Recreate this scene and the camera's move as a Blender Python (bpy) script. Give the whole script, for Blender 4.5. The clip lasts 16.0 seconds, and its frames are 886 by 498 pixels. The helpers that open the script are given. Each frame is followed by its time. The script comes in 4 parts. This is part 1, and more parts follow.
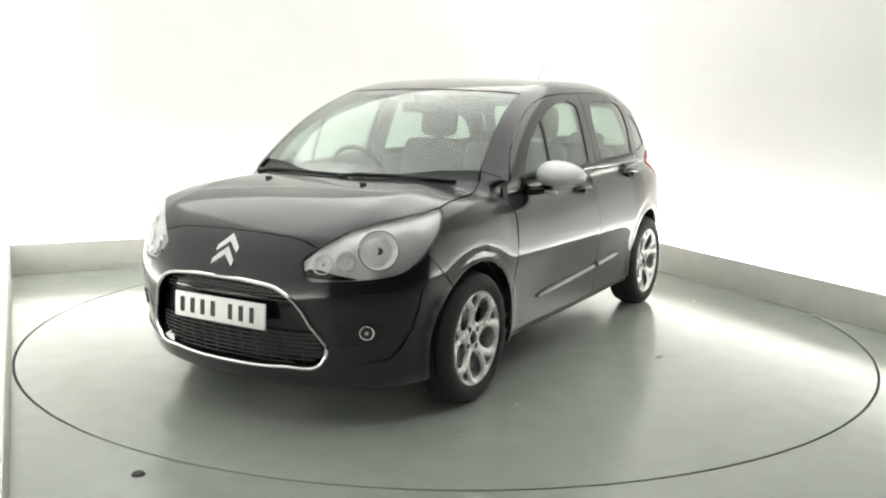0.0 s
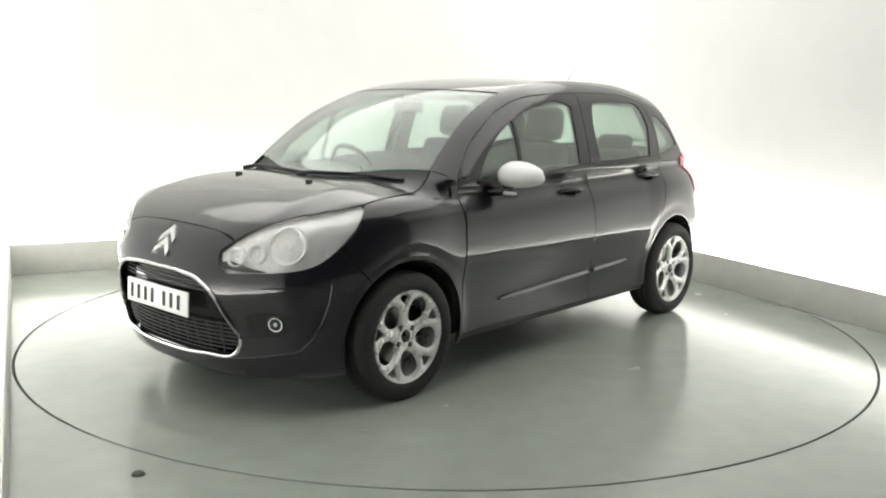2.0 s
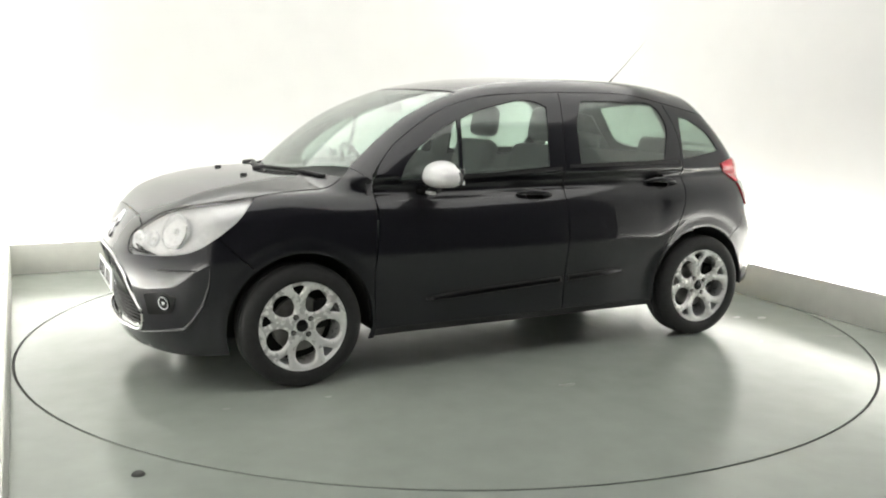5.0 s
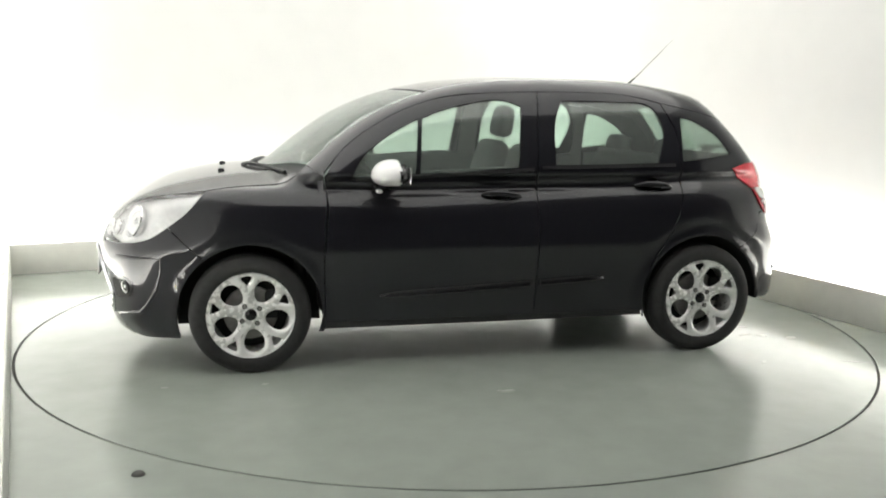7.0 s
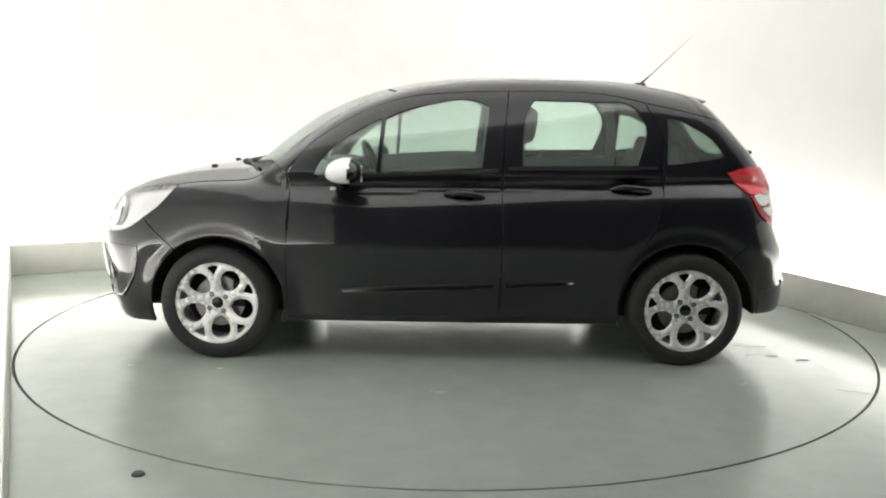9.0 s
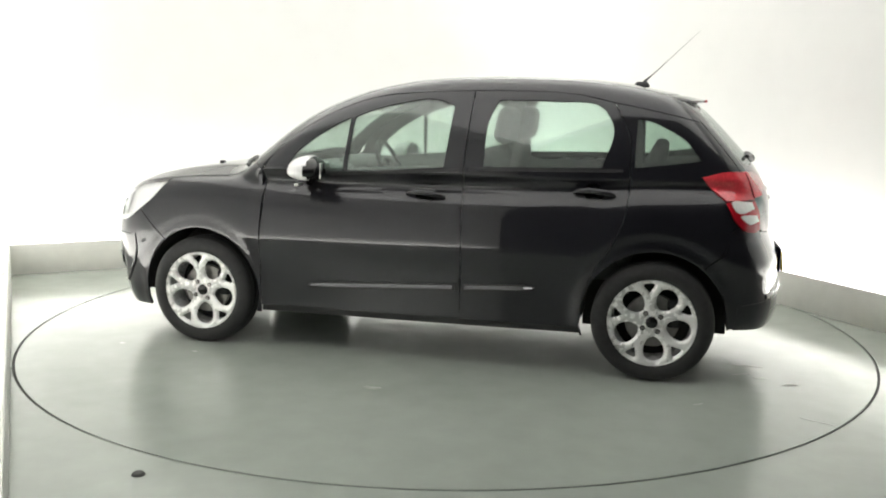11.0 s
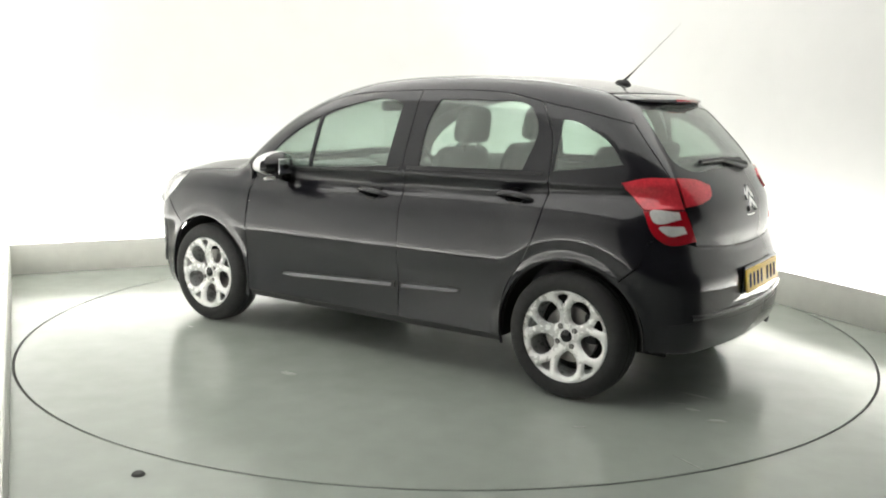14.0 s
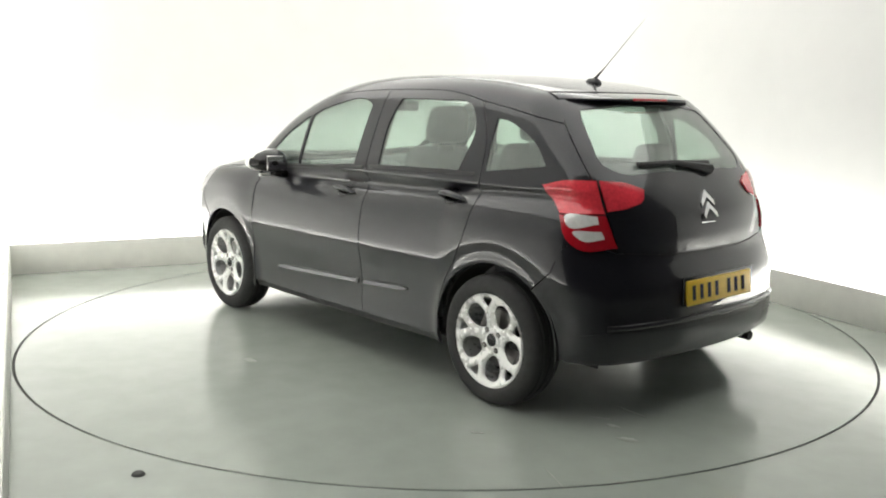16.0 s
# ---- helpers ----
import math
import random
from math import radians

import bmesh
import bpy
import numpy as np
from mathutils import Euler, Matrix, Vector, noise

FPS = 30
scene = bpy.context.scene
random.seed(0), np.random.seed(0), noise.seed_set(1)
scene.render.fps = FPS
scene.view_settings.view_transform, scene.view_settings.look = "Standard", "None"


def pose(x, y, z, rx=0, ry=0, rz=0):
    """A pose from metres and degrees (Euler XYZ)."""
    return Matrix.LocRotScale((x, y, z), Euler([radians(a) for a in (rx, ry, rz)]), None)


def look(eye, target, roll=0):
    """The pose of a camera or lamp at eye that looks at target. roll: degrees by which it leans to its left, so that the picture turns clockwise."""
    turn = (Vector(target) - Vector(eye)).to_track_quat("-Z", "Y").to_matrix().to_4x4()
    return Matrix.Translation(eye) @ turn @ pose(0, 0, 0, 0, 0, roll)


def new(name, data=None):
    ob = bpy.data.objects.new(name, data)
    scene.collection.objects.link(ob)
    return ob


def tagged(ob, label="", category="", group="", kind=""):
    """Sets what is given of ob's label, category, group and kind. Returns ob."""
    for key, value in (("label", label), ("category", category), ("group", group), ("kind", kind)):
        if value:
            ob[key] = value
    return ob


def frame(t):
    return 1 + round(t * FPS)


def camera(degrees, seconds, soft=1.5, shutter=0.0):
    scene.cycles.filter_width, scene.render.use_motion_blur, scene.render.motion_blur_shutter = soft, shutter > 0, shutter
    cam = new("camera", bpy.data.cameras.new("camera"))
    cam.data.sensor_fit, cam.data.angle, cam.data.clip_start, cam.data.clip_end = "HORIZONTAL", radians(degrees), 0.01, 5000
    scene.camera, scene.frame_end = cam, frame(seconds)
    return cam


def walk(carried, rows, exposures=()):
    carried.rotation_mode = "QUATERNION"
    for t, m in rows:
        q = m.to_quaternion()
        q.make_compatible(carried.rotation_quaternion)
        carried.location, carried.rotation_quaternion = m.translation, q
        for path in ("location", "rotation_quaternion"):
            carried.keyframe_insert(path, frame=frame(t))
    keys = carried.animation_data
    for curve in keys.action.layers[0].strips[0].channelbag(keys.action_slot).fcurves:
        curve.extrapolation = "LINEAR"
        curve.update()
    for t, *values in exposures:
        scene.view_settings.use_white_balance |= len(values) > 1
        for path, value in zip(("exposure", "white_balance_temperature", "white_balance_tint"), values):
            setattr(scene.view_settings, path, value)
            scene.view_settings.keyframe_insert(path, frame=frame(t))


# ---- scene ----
# ---- camera: fixed, looking down a little at a turntable ----
cam = camera(52.66, 16.0, soft=2.0)
CAMERA = look((0, -5.465, 1.375), (-0.0257, 0.0, 0.4653), 0.87)
walk(cam, [(0, CAMERA), (16, CAMERA)], exposures=[(0, 0.0), (16, 0.0)])

# ---- light: lamps in a trough at the foot of the white walls, and an added glowing ceiling ----
BOOTH = pose(0, 0, 0, 0, 0, 25.7)          # the booth stands askew to the camera
LEFT, RIGHT, BACK, FRONT, TALL = -2.465, 2.39, 2.57, -3.2, 3.1
TROUGH = 0.26

world = bpy.data.worlds.new("world")
scene.world = world
world.use_nodes = True
world.node_tree.nodes["Background"].inputs[0].default_value = (0.6, 0.62, 0.65, 1)
world.node_tree.nodes["Background"].inputs[1].default_value = 0.02


def area_lamp(name, m, sx, sy, watts, colour=(1.0, 0.99, 0.96), spread=180):
    data = bpy.data.lights.new(name, "AREA")
    data.shape, data.size, data.size_y, data.energy, data.color = "RECTANGLE", sx, sy, watts, colour
    data.spread = radians(spread)
    ob = new(name, data)
    ob.matrix_world = m
    return ob


TROUGH_W = 14.0
area_lamp("trough_lamp", BOOTH @ pose(-0.02, BACK + 0.10, 0.06, 180 - 25, 0, 0), 4.7, 0.1, 5.0 * TROUGH_W)
area_lamp("trough_lamp", BOOTH @ pose(RIGHT + 0.10, -0.3, 0.06, 180, 25, 0), 0.1, 5.4, 5.6 * TROUGH_W)
area_lamp("trough_lamp", BOOTH @ pose(LEFT - 0.10, -0.3, 0.06, 180, -25, 0), 0.1, 5.4, 5.6 * TROUGH_W)
CEILING_GLOW = 1.05
# ---- materials ----
def material(name, colour, rough=0.5, metal=0.0, coat=0.0, spots=0.0, scale=20.0, bump=0.0, bump_scale=120.0, rough_var=0.0, coat_rough=0.03, tint=None, spec=0.5, coat_ior=1.5):
    m = bpy.data.materials.new(name)
    m.use_nodes = True
    t = m.node_tree
    p = t.nodes["Principled BSDF"]
    p.inputs["Base Color"].default_value = (*colour, 1)
    p.inputs["Roughness"].default_value = rough
    p.inputs["Metallic"].default_value = metal
    p.inputs["Coat Weight"].default_value = coat
    p.inputs["Coat Roughness"].default_value = coat_rough
    p.inputs["Coat IOR"].default_value = coat_ior
    p.inputs["Specular IOR Level"].default_value = spec
    if spots or bump or rough_var:
        co = t.nodes.new("ShaderNodeTexCoord")
    if spots or rough_var:
        n1, n2 = t.nodes.new("ShaderNodeTexNoise"), t.nodes.new("ShaderNodeTexNoise")
        n1.inputs["Scale"].default_value, n1.inputs["Detail"].default_value = scale, 6
        n2.inputs["Scale"].default_value, n2.inputs["Detail"].default_value = scale * 0.13, 4
        mul = t.nodes.new("ShaderNodeMath")
        mul.operation = "ADD"
        for n in (n1, n2):
            t.links.new(co.outputs["Object"], n.inputs["Vector"])
        t.links.new(n1.outputs["Fac"], mul.inputs[0])
        t.links.new(n2.outputs["Fac"], mul.inputs[1])
    if spots:
        r = t.nodes.new("ShaderNodeMapRange")
        r.inputs["From Min"].default_value, r.inputs["From Max"].default_value = 0.65, 1.35
        mix = t.nodes.new("ShaderNodeMix")
        mix.data_type = "RGBA"
        dark = tint or [c * (1 - spots) for c in colour]
        mix.inputs["A"].default_value = (*dark, 1)
        mix.inputs["B"].default_value = (*[min(1, c * (1 + spots * 0.5)) for c in colour], 1)
        t.links.new(mul.outputs[0], r.inputs["Value"])
        t.links.new(r.outputs[0], mix.inputs["Factor"])
        t.links.new(mix.outputs["Result"], p.inputs["Base Color"])
    if rough_var:
        r = t.nodes.new("ShaderNodeMapRange")
        r.inputs["From Min"].default_value, r.inputs["From Max"].default_value = 0.65, 1.35
        r.inputs["To Min"].default_value, r.inputs["To Max"].default_value = max(0.02, rough - rough_var), rough + rough_var
        t.links.new(mul.outputs[0], r.inputs["Value"])
        t.links.new(r.outputs[0], p.inputs["Roughness"])
    if bump:
        n = t.nodes.new("ShaderNodeTexNoise")
        n.inputs["Scale"].default_value, n.inputs["Detail"].default_value = bump_scale, 3
        b = t.nodes.new("ShaderNodeBump")
        b.inputs["Strength"].default_value, b.inputs["Distance"].default_value = bump, 0.004
        t.links.new(co.outputs["Object"], n.inputs["Vector"])
        t.links.new(n.outputs["Fac"], b.inputs["Height"])
        t.links.new(b.outputs["Normal"], p.inputs["Normal"])
    return m


def glass(name, tint, gloss=0.075, rough=0.0, haze=0.0):
    m = bpy.data.materials.new(name)
    m.use_nodes = True
    t = m.node_tree
    t.nodes.remove(t.nodes["Principled BSDF"])
    clear, shine, mix, face = (t.nodes.new("ShaderNode" + k) for k in ("BsdfTransparent", "BsdfGlossy", "MixShader", "LayerWeight"))
    power, scale = t.nodes.new("ShaderNodeMath"), t.nodes.new("ShaderNodeMapRange")
    clear.inputs["Color"].default_value = (*tint, 1)
    shine.inputs["Roughness"].default_value = rough
    # gloss grows towards grazing, alike on both faces of a pane
    face.inputs["Blend"].default_value = 0.5
    power.operation, power.inputs[1].default_value = "POWER", 4.0
    scale.inputs["To Min"].default_value, scale.inputs["To Max"].default_value = gloss, 0.9
    t.links.new(face.outputs["Facing"], power.inputs[0])
    t.links.new(power.outputs[0], scale.inputs["Value"])
    t.links.new(scale.outputs[0], mix.inputs[0])
    t.links.new(clear.outputs[0], mix.inputs[1])
    t.links.new(shine.outputs[0], mix.inputs[2])
    # painted haze, for reflections and dirt, that lightens the panes
    film, veil, cloud, amount = (t.nodes.new("ShaderNode" + k) for k in ("BsdfDiffuse", "MixShader", "TexNoise", "MapRange"))
    film.inputs["Color"].default_value = (0.8, 0.82, 0.8, 1)
    cloud.inputs["Scale"].default_value, cloud.inputs["Detail"].default_value = 6.0, 5
    amount.inputs["To Min"].default_value, amount.inputs["To Max"].default_value = haze * 0.5, haze * 1.5
    t.links.new(cloud.outputs["Fac"], amount.inputs["Value"])
    t.links.new(amount.outputs[0], veil.inputs[0])
    t.links.new(mix.outputs[0], veil.inputs[1])
    t.links.new(film.outputs[0], veil.inputs[2])
    t.links.new(veil.outputs[0], t.nodes["Material Output"].inputs[0])
    return m


def glow(name, colour, strength):
    m = bpy.data.materials.new(name)
    m.use_nodes = True
    p = m.node_tree.nodes["Principled BSDF"]
    p.inputs["Base Color"].default_value = (*colour, 1)
    p.inputs["Emission Color"].default_value = (*colour, 1)
    p.inputs["Emission Strength"].default_value = strength
    return m


PAINT = material("black_paint", (0.0080, 0.0079, 0.0118), 0.4, 0.0, 1.0, spots=0.25, scale=900, coat_rough=0.015, spec=0.2, coat_ior=1.52)
GLASS = glass("tinted_glass", (0.86, 0.93, 0.89), haze=0.08)
REAR_GLASS = glass("rear_glass", (0.80, 0.88, 0.83), 0.10, haze=0.08)
CLEAR = glass("clear_lens", (0.995, 0.995, 0.995), 0.04)
PLASTIC = material("black_plastic", (0.018, 0.018, 0.019), 0.45, spots=0.3, scale=60, bump=0.15, bump_scale=400)
GLOSS_BLACK = material("gloss_black", (0.012, 0.012, 0.013), 0.12, spots=0.2, scale=40)
RUBBER = material("tyre_rubber", (0.022, 0.022, 0.022), 0.72, spots=0.35, scale=35, bump=0.3, bump_scale=260)
ALLOY = material("silver_alloy", (0.84, 0.84, 0.83), 0.28, 0.35, spots=0.04, scale=40, rough_var=0.06)
CHROME = material("chrome", (0.85, 0.85, 0.86), 0.09, 1.0, rough_var=0.03, scale=30)
DARK_CHROME = material("dark_chrome", (0.22, 0.22, 0.23), 0.16, 1.0, rough_var=0.04, scale=30)
SILVER = material("lamp_silver", (0.95, 0.95, 0.96), 0.22, 0.1, rough_var=0.08, scale=45, spots=0.16)
WHITE_CAP = material("white_cap", (0.82, 0.82, 0.82), 0.3, 0.0, 0.6, spots=0.03, scale=30)
RED_LENS = material("red_lens", (0.78, 0.05, 0.07), 0.12, 0.0, 0.8, spots=0.25, scale=70)
DEEP_RED = material("deep_red_lens", (0.42, 0.008, 0.018), 0.12, 0.0, 0.6, spots=0.2, scale=70)
CLEAR_LENS = material("pale_lens", (0.86, 0.85, 0.83), 0.15, 0.2, 0.6, spots=0.2, scale=90)
DARK = material("dark_underside", (0.012, 0.012, 0.012), 0.85, spots=0.3, scale=15)
SEAT = material("grey_seat_cloth", (0.17, 0.173, 0.178), 0.9, spots=0.3, scale=150, bump=0.3, bump_scale=500)
TRIM = material("grey_dash_trim", (0.21, 0.213, 0.215), 0.6, spots=0.2, scale=80, bump=0.2, bump_scale=350)
PALE_TRIM = material("pale_roof_lining", (0.50, 0.50, 0.48), 0.9, spots=0.1, scale=120)
STEEL = material("brake_steel", (0.30, 0.29, 0.28), 0.4, 0.9, spots=0.3, scale=30)
PLATE_WHITE = material("white_plate", (0.78, 0.79, 0.78), 0.35, spots=0.06, scale=60)
PLATE_YELLOW = material("yellow_plate", (0.90, 0.60, 0.03), 0.35, spots=0.06, scale=60)
INK = material("plate_ink", (0.07, 0.07, 0.07), 0.8, spec=0.15, spots=0.2, scale=40)
FLOOR = material("painted_floor", (0.365, 0.398, 0.360), 0.18, 0.0, 0.4, coat_rough=0.18, spots=0.10, scale=7, rough_var=0.03, bump=0.012, bump_scale=60)
DISC = material("turntable_paint", (0.365, 0.398, 0.360), 0.18, 0.0, 0.4, coat_rough=0.18, spots=0.10, scale=6, rough_var=0.03, bump=0.012, bump_scale=60)
STAIN = material("floor_stain", (0.29, 0.30, 0.27), 0.4, spots=0.35, scale=25, rough_var=0.1)
WALL = material("white_wall", (0.78, 0.78, 0.76), 0.8, spots=0.03, scale=4, bump=0.04, bump_scale=90)
PLINTH = material("plinth_paint", (0.72, 0.72, 0.67), 0.55, spots=0.10, scale=9, bump=0.05, bump_scale=70)
HALL = material("dark_hall", (0.25, 0.25, 0.255), 0.9, spots=0.25, scale=3)
SEAM = material("dark_seam", (0.07, 0.073, 0.068), 0.8, spots=0.3, scale=20)
# ---- the car's body as one smooth implicit form: x forward, y left, z up, origin on the floor between the axles ----
import functools


def curve(x, xs, zs):
    """A smooth curve through a few points (monotone x)."""
    xs, zs = np.asarray(xs, float), np.asarray(zs, float)
    m = np.gradient(zs, xs)
    x = np.clip(x, xs[0], xs[-1])
    i = np.clip(np.searchsorted(xs, x) - 1, 0, len(xs) - 2)
    h = xs[i + 1] - xs[i]
    t = (x - xs[i]) / h
    return ((2 * t**3 - 3 * t**2 + 1) * zs[i] + (t**3 - 2 * t**2 + t) * h * m[i]
            + (3 * t**2 - 2 * t**3) * zs[i + 1] + (t**3 - t**2) * h * m[i + 1])


def smax(a, b, k):
    h = np.maximum(k - np.abs(a - b), 0) / k
    return np.maximum(a, b) + h * h * k / 4


def smin(a, b, k):
    return -smax(-a, -b, k)


def ramp(x, a, b):
    t = np.clip((x - a) / (b - a), 0, 1)
    return t * t * (3 - 2 * t)


AXLE, HUB_Z = 1.236, 0.299
ARCH_R = 0.355


def body(x, y, z):
    """Below nought inside the car's outer form."""
    ay = np.sqrt(y * y + 1e-5)
    # lower body
    bonnet = curve(x, [-2.1, -1.6, -1.0, 0.0, 0.8, 1.1, 1.36, 1.53, 1.7, 1.87, 1.97, 2.03],
                   [0.97, 1.03, 1.05, 1.02, 1.0, 1.0, 0.985, 0.96, 0.915, 0.825, 0.74, 0.665]) - (0.13 - 0.09 * ramp(x, 0.35, 1.25)) * y * y
    # a ridge along each side of the bonnet, from the lamp back to the screen
    d = ay - (0.535 - 0.25 * np.maximum(1.45 - x, 0))
    bonnet = bonnet - 0.15 * ramp(x, 0.6, 1.25) * (np.sqrt(d * d + 0.00008) + d) / 2
    side = curve(x, [-1.95, -1.6, -1.2, -0.6, 0.0, 0.6, 1.2, 1.6, 1.95], [0.70, 0.795, 0.84, 0.852, 0.857, 0.857, 0.847, 0.815, 0.75])
    # a crease runs along the doors and rises over both wheels; the flank leans in above it and is tucked in below
    crest = 0.612 + 0.0 * x
    for ax, flare in ((AXLE, 0.425), (-AXLE, 0.445)):
        crest = smax(crest, HUB_Z + np.sqrt(np.maximum(flare ** 2 - (x - ax) ** 2, 0.0)), 0.05)
    h = z - crest
    up = (np.sqrt(h * h + 0.0004) + h) / 2
    down = (np.sqrt(h * h + 0.0004) - h) / 2
    ends = 1 - ramp(np.abs(x), 1.62, 1.85)
    side = side - 0.075 * up - 0.20 * up * up
    side = side - (0.036 * ends + 0.006) * (1 - np.exp(-down / 0.13)) - 0.22 * np.maximum(0.24 - z, 0)
    side = side - 0.004 * ramp(z, 0.883 - 0.048 * x, 0.925 - 0.048 * x)
    for ax in (AXLE, -AXLE):
        r = np.sqrt((x - ax) ** 2 + (z - HUB_Z) ** 2)
        side = side + 0.014 * np.exp(-((r - ARCH_R - 0.002) / 0.042) ** 2)
    nose = curve(z, [0.08, 0.16, 0.25, 0.35, 0.47, 0.6, 0.7, 0.85, 1.1], [1.855, 1.945, 1.985, 2.004, 2.025, 2.036, 2.012, 1.98, 1.9]) - 0.168 * (ay / 0.64) ** 2.6
    tail0 = curve(z, [0.1, 0.2, 0.28, 0.38, 0.5, 0.6, 0.66, 0.72, 0.8, 0.91, 1.0, 1.1, 1.2, 1.3, 1.4, 1.55],
                  [1.74, 1.84, 1.872, 1.885, 1.878, 1.87, 1.845, 1.82, 1.808, 1.79, 1.755, 1.685, 1.595, 1.5, 1.415, 1.3])
    tail = tail0 - 0.27 * ay ** 2.4
    low = smax(z - bonnet, ay - side, 0.16 - 0.075 * ramp(x, 0.5, 1.35))
    low = smax(low, x - nose, 0.12)
    low = smax(low, -x - tail, 0.14)
    low = smax(low, curve(x, [-2.0, -1.6, -1.0, 1.5, 2.0], [0.27, 0.26, 0.20, 0.17, 0.16]) - z, 0.03)
    # cabin
    xs = x + 0.27 * y * y * ramp(x, -0.3, 0.5)
    roof = curve(xs, [-1.6, -1.45, -1.25, -1.05, -0.85, -0.6, -0.3, -0.05, 0.2, 0.44, 0.6, 0.76, 0.88, 1.0, 1.13, 1.3, 1.6],
                 [1.335, 1.385, 1.44, 1.48, 1.505, 1.517, 1.517, 1.505, 1.478, 1.424, 1.368, 1.292, 1.215, 1.125, 1.02, 0.88, 0.6]) - 0.07 * y * y
    dz = z - 1.0
    wide = 0.807 - 0.24 * np.maximum(dz, 0) - 0.22 * dz * np.abs(dz) - 0.9 * np.maximum(-dz, 0) - 0.12 * np.maximum(-0.6 - x, 0) ** 2
    cab = smax(z - roof, ay - wide, 0.13)
    cab = smax(cab, -x - (tail0 - 0.31 * ay ** 2.4), 0.10)
    cab = smax(cab, 0.75 - z, 0.05)
    return smin(low, cab, 0.05)


def grad(p):
    e, out = 1e-4, []
    for k in range(3):
        d = np.zeros(3)
        d[k] = e
        out.append(body(*(p + d).T) - body(*(p - d).T))
    g = np.stack(out, 1)
    return g / np.linalg.norm(g, axis=1)[:, None]


def cast(o, d, far=1.6, steps=34):
    """From inside points o along d outwards: where the rays leave the form."""
    lo, hi = np.zeros(len(o)), np.full(len(o), far)
    t = np.linspace(0, far, steps)
    f = np.stack([body(*(o + d * s).T) for s in t], 1)
    last = steps - 1 - np.argmax((f < 0)[:, ::-1], 1)
    last = np.minimum(last, steps - 2)
    lo, hi = t[last], t[last + 1]
    for _ in range(26):
        mid = (lo + hi) / 2
        inside = body(*(o + d * mid[:, None]).T) < 0
        lo, hi = np.where(inside, mid, lo), np.where(inside, hi, mid)
    return o + d * lo[:, None]


SPINE, TURN_R = 1.2, 0.8


def chart_side(p, z):
    """(way round the car at one height, height) to a point on the body: p = x along the flank, then round the ends."""
    p, z = np.asarray(p, float), np.asarray(z, float)
    phi = np.where(p > SPINE, (p - SPINE) / TURN_R, np.where(p < -SPINE, (p + SPINE) / TURN_R, 0))
    o = np.stack([np.clip(p, -SPINE, SPINE), 0 * p, z], 1)
    d = np.stack([np.sin(phi), np.cos(phi), 0 * p], 1)
    return cast(o, d, 1.3)


def chart_top(x, y):
    x, y = np.asarray(x, float), np.asarray(y, float)
    return cast(np.stack([x, y, 0 * x + 0.5], 1), np.tile([0.0, 0, 1], (len(x), 1)), 1.2)


def to_side(q):
    """A point of the body in the side chart."""
    x, y, z = q
    if x > SPINE:
        return SPINE + TURN_R * math.atan2(x - SPINE, y), z
    if x < -SPINE:
        return -SPINE - TURN_R * math.atan2(-SPINE - x, y), z
    return x, z


@functools.lru_cache(maxsize=None)
def S(x, z, s=1):
    return cast(np.array([[x, 0.0, z]]), np.array([[0.0, s, 0]]), 1.2)[0]


@functools.lru_cache(maxsize=None)
def F(y, z, s=1):
    o = np.array([[0.6 * s, y, z]])
    return cast(o, np.array([[1.0 * s, 0, 0]]), 1.6)[0]


def R(y, z):
    return F(y, z, -1)
# ---- mesh helpers ----
def link(name, verts, faces, mat, parent=None, normals=None, smooth=True):
    me = bpy.data.meshes.new(name)
    me.from_pydata([tuple(v) for v in verts], [], [tuple(f) for f in faces])
    me.materials.append(mat)
    me.polygons.foreach_set("use_smooth", [smooth] * len(me.polygons))
    if normals is not None:
        me.normals_split_custom_set_from_vertices([tuple(n) for n in normals])
    me.update()
    ob = new(name, me)
    if parent:
        ob.parent = parent
    return ob


def part(name, bm, mat, parent, label="", sharp=0.7):
    bmesh.ops.recalc_face_normals(bm, faces=bm.faces)
    for f in bm.faces:
        f.smooth = True
    for e in bm.edges:
        if len(e.link_faces) == 2 and e.calc_face_angle(0) > sharp:
            e.smooth = False
    me = bpy.data.meshes.new(name)
    bm.to_mesh(me)
    bm.free()
    me.materials.append(mat)
    ob = new(name, me)
    ob.parent = parent
    if label:
        tagged(ob, label)
    return ob


def box(bm, centre, size, bevel=0.0, rot=None, seg=3, taper=1.0):
    r = bmesh.ops.create_cube(bm, size=1.0)
    for v in r["verts"]:
        k = taper if v.co.z > 0 else 1.0
        v.co = Vector((v.co.x * size[0] * k, v.co.y * size[1] * k, v.co.z * size[2]))
    if bevel:
        es = {e for v in r["verts"] for e in v.link_edges}
        vs = bmesh.ops.bevel(bm, geom=list(es), offset=bevel, segments=seg, profile=0.5, affect="EDGES")["verts"]
        vs = set(vs) | {v for v in r["verts"] if v.is_valid}
    else:
        vs = set(r["verts"])
    m = Matrix.Translation(centre) @ (rot or Matrix())
    for v in vs:
        v.co = m @ v.co
    return bm


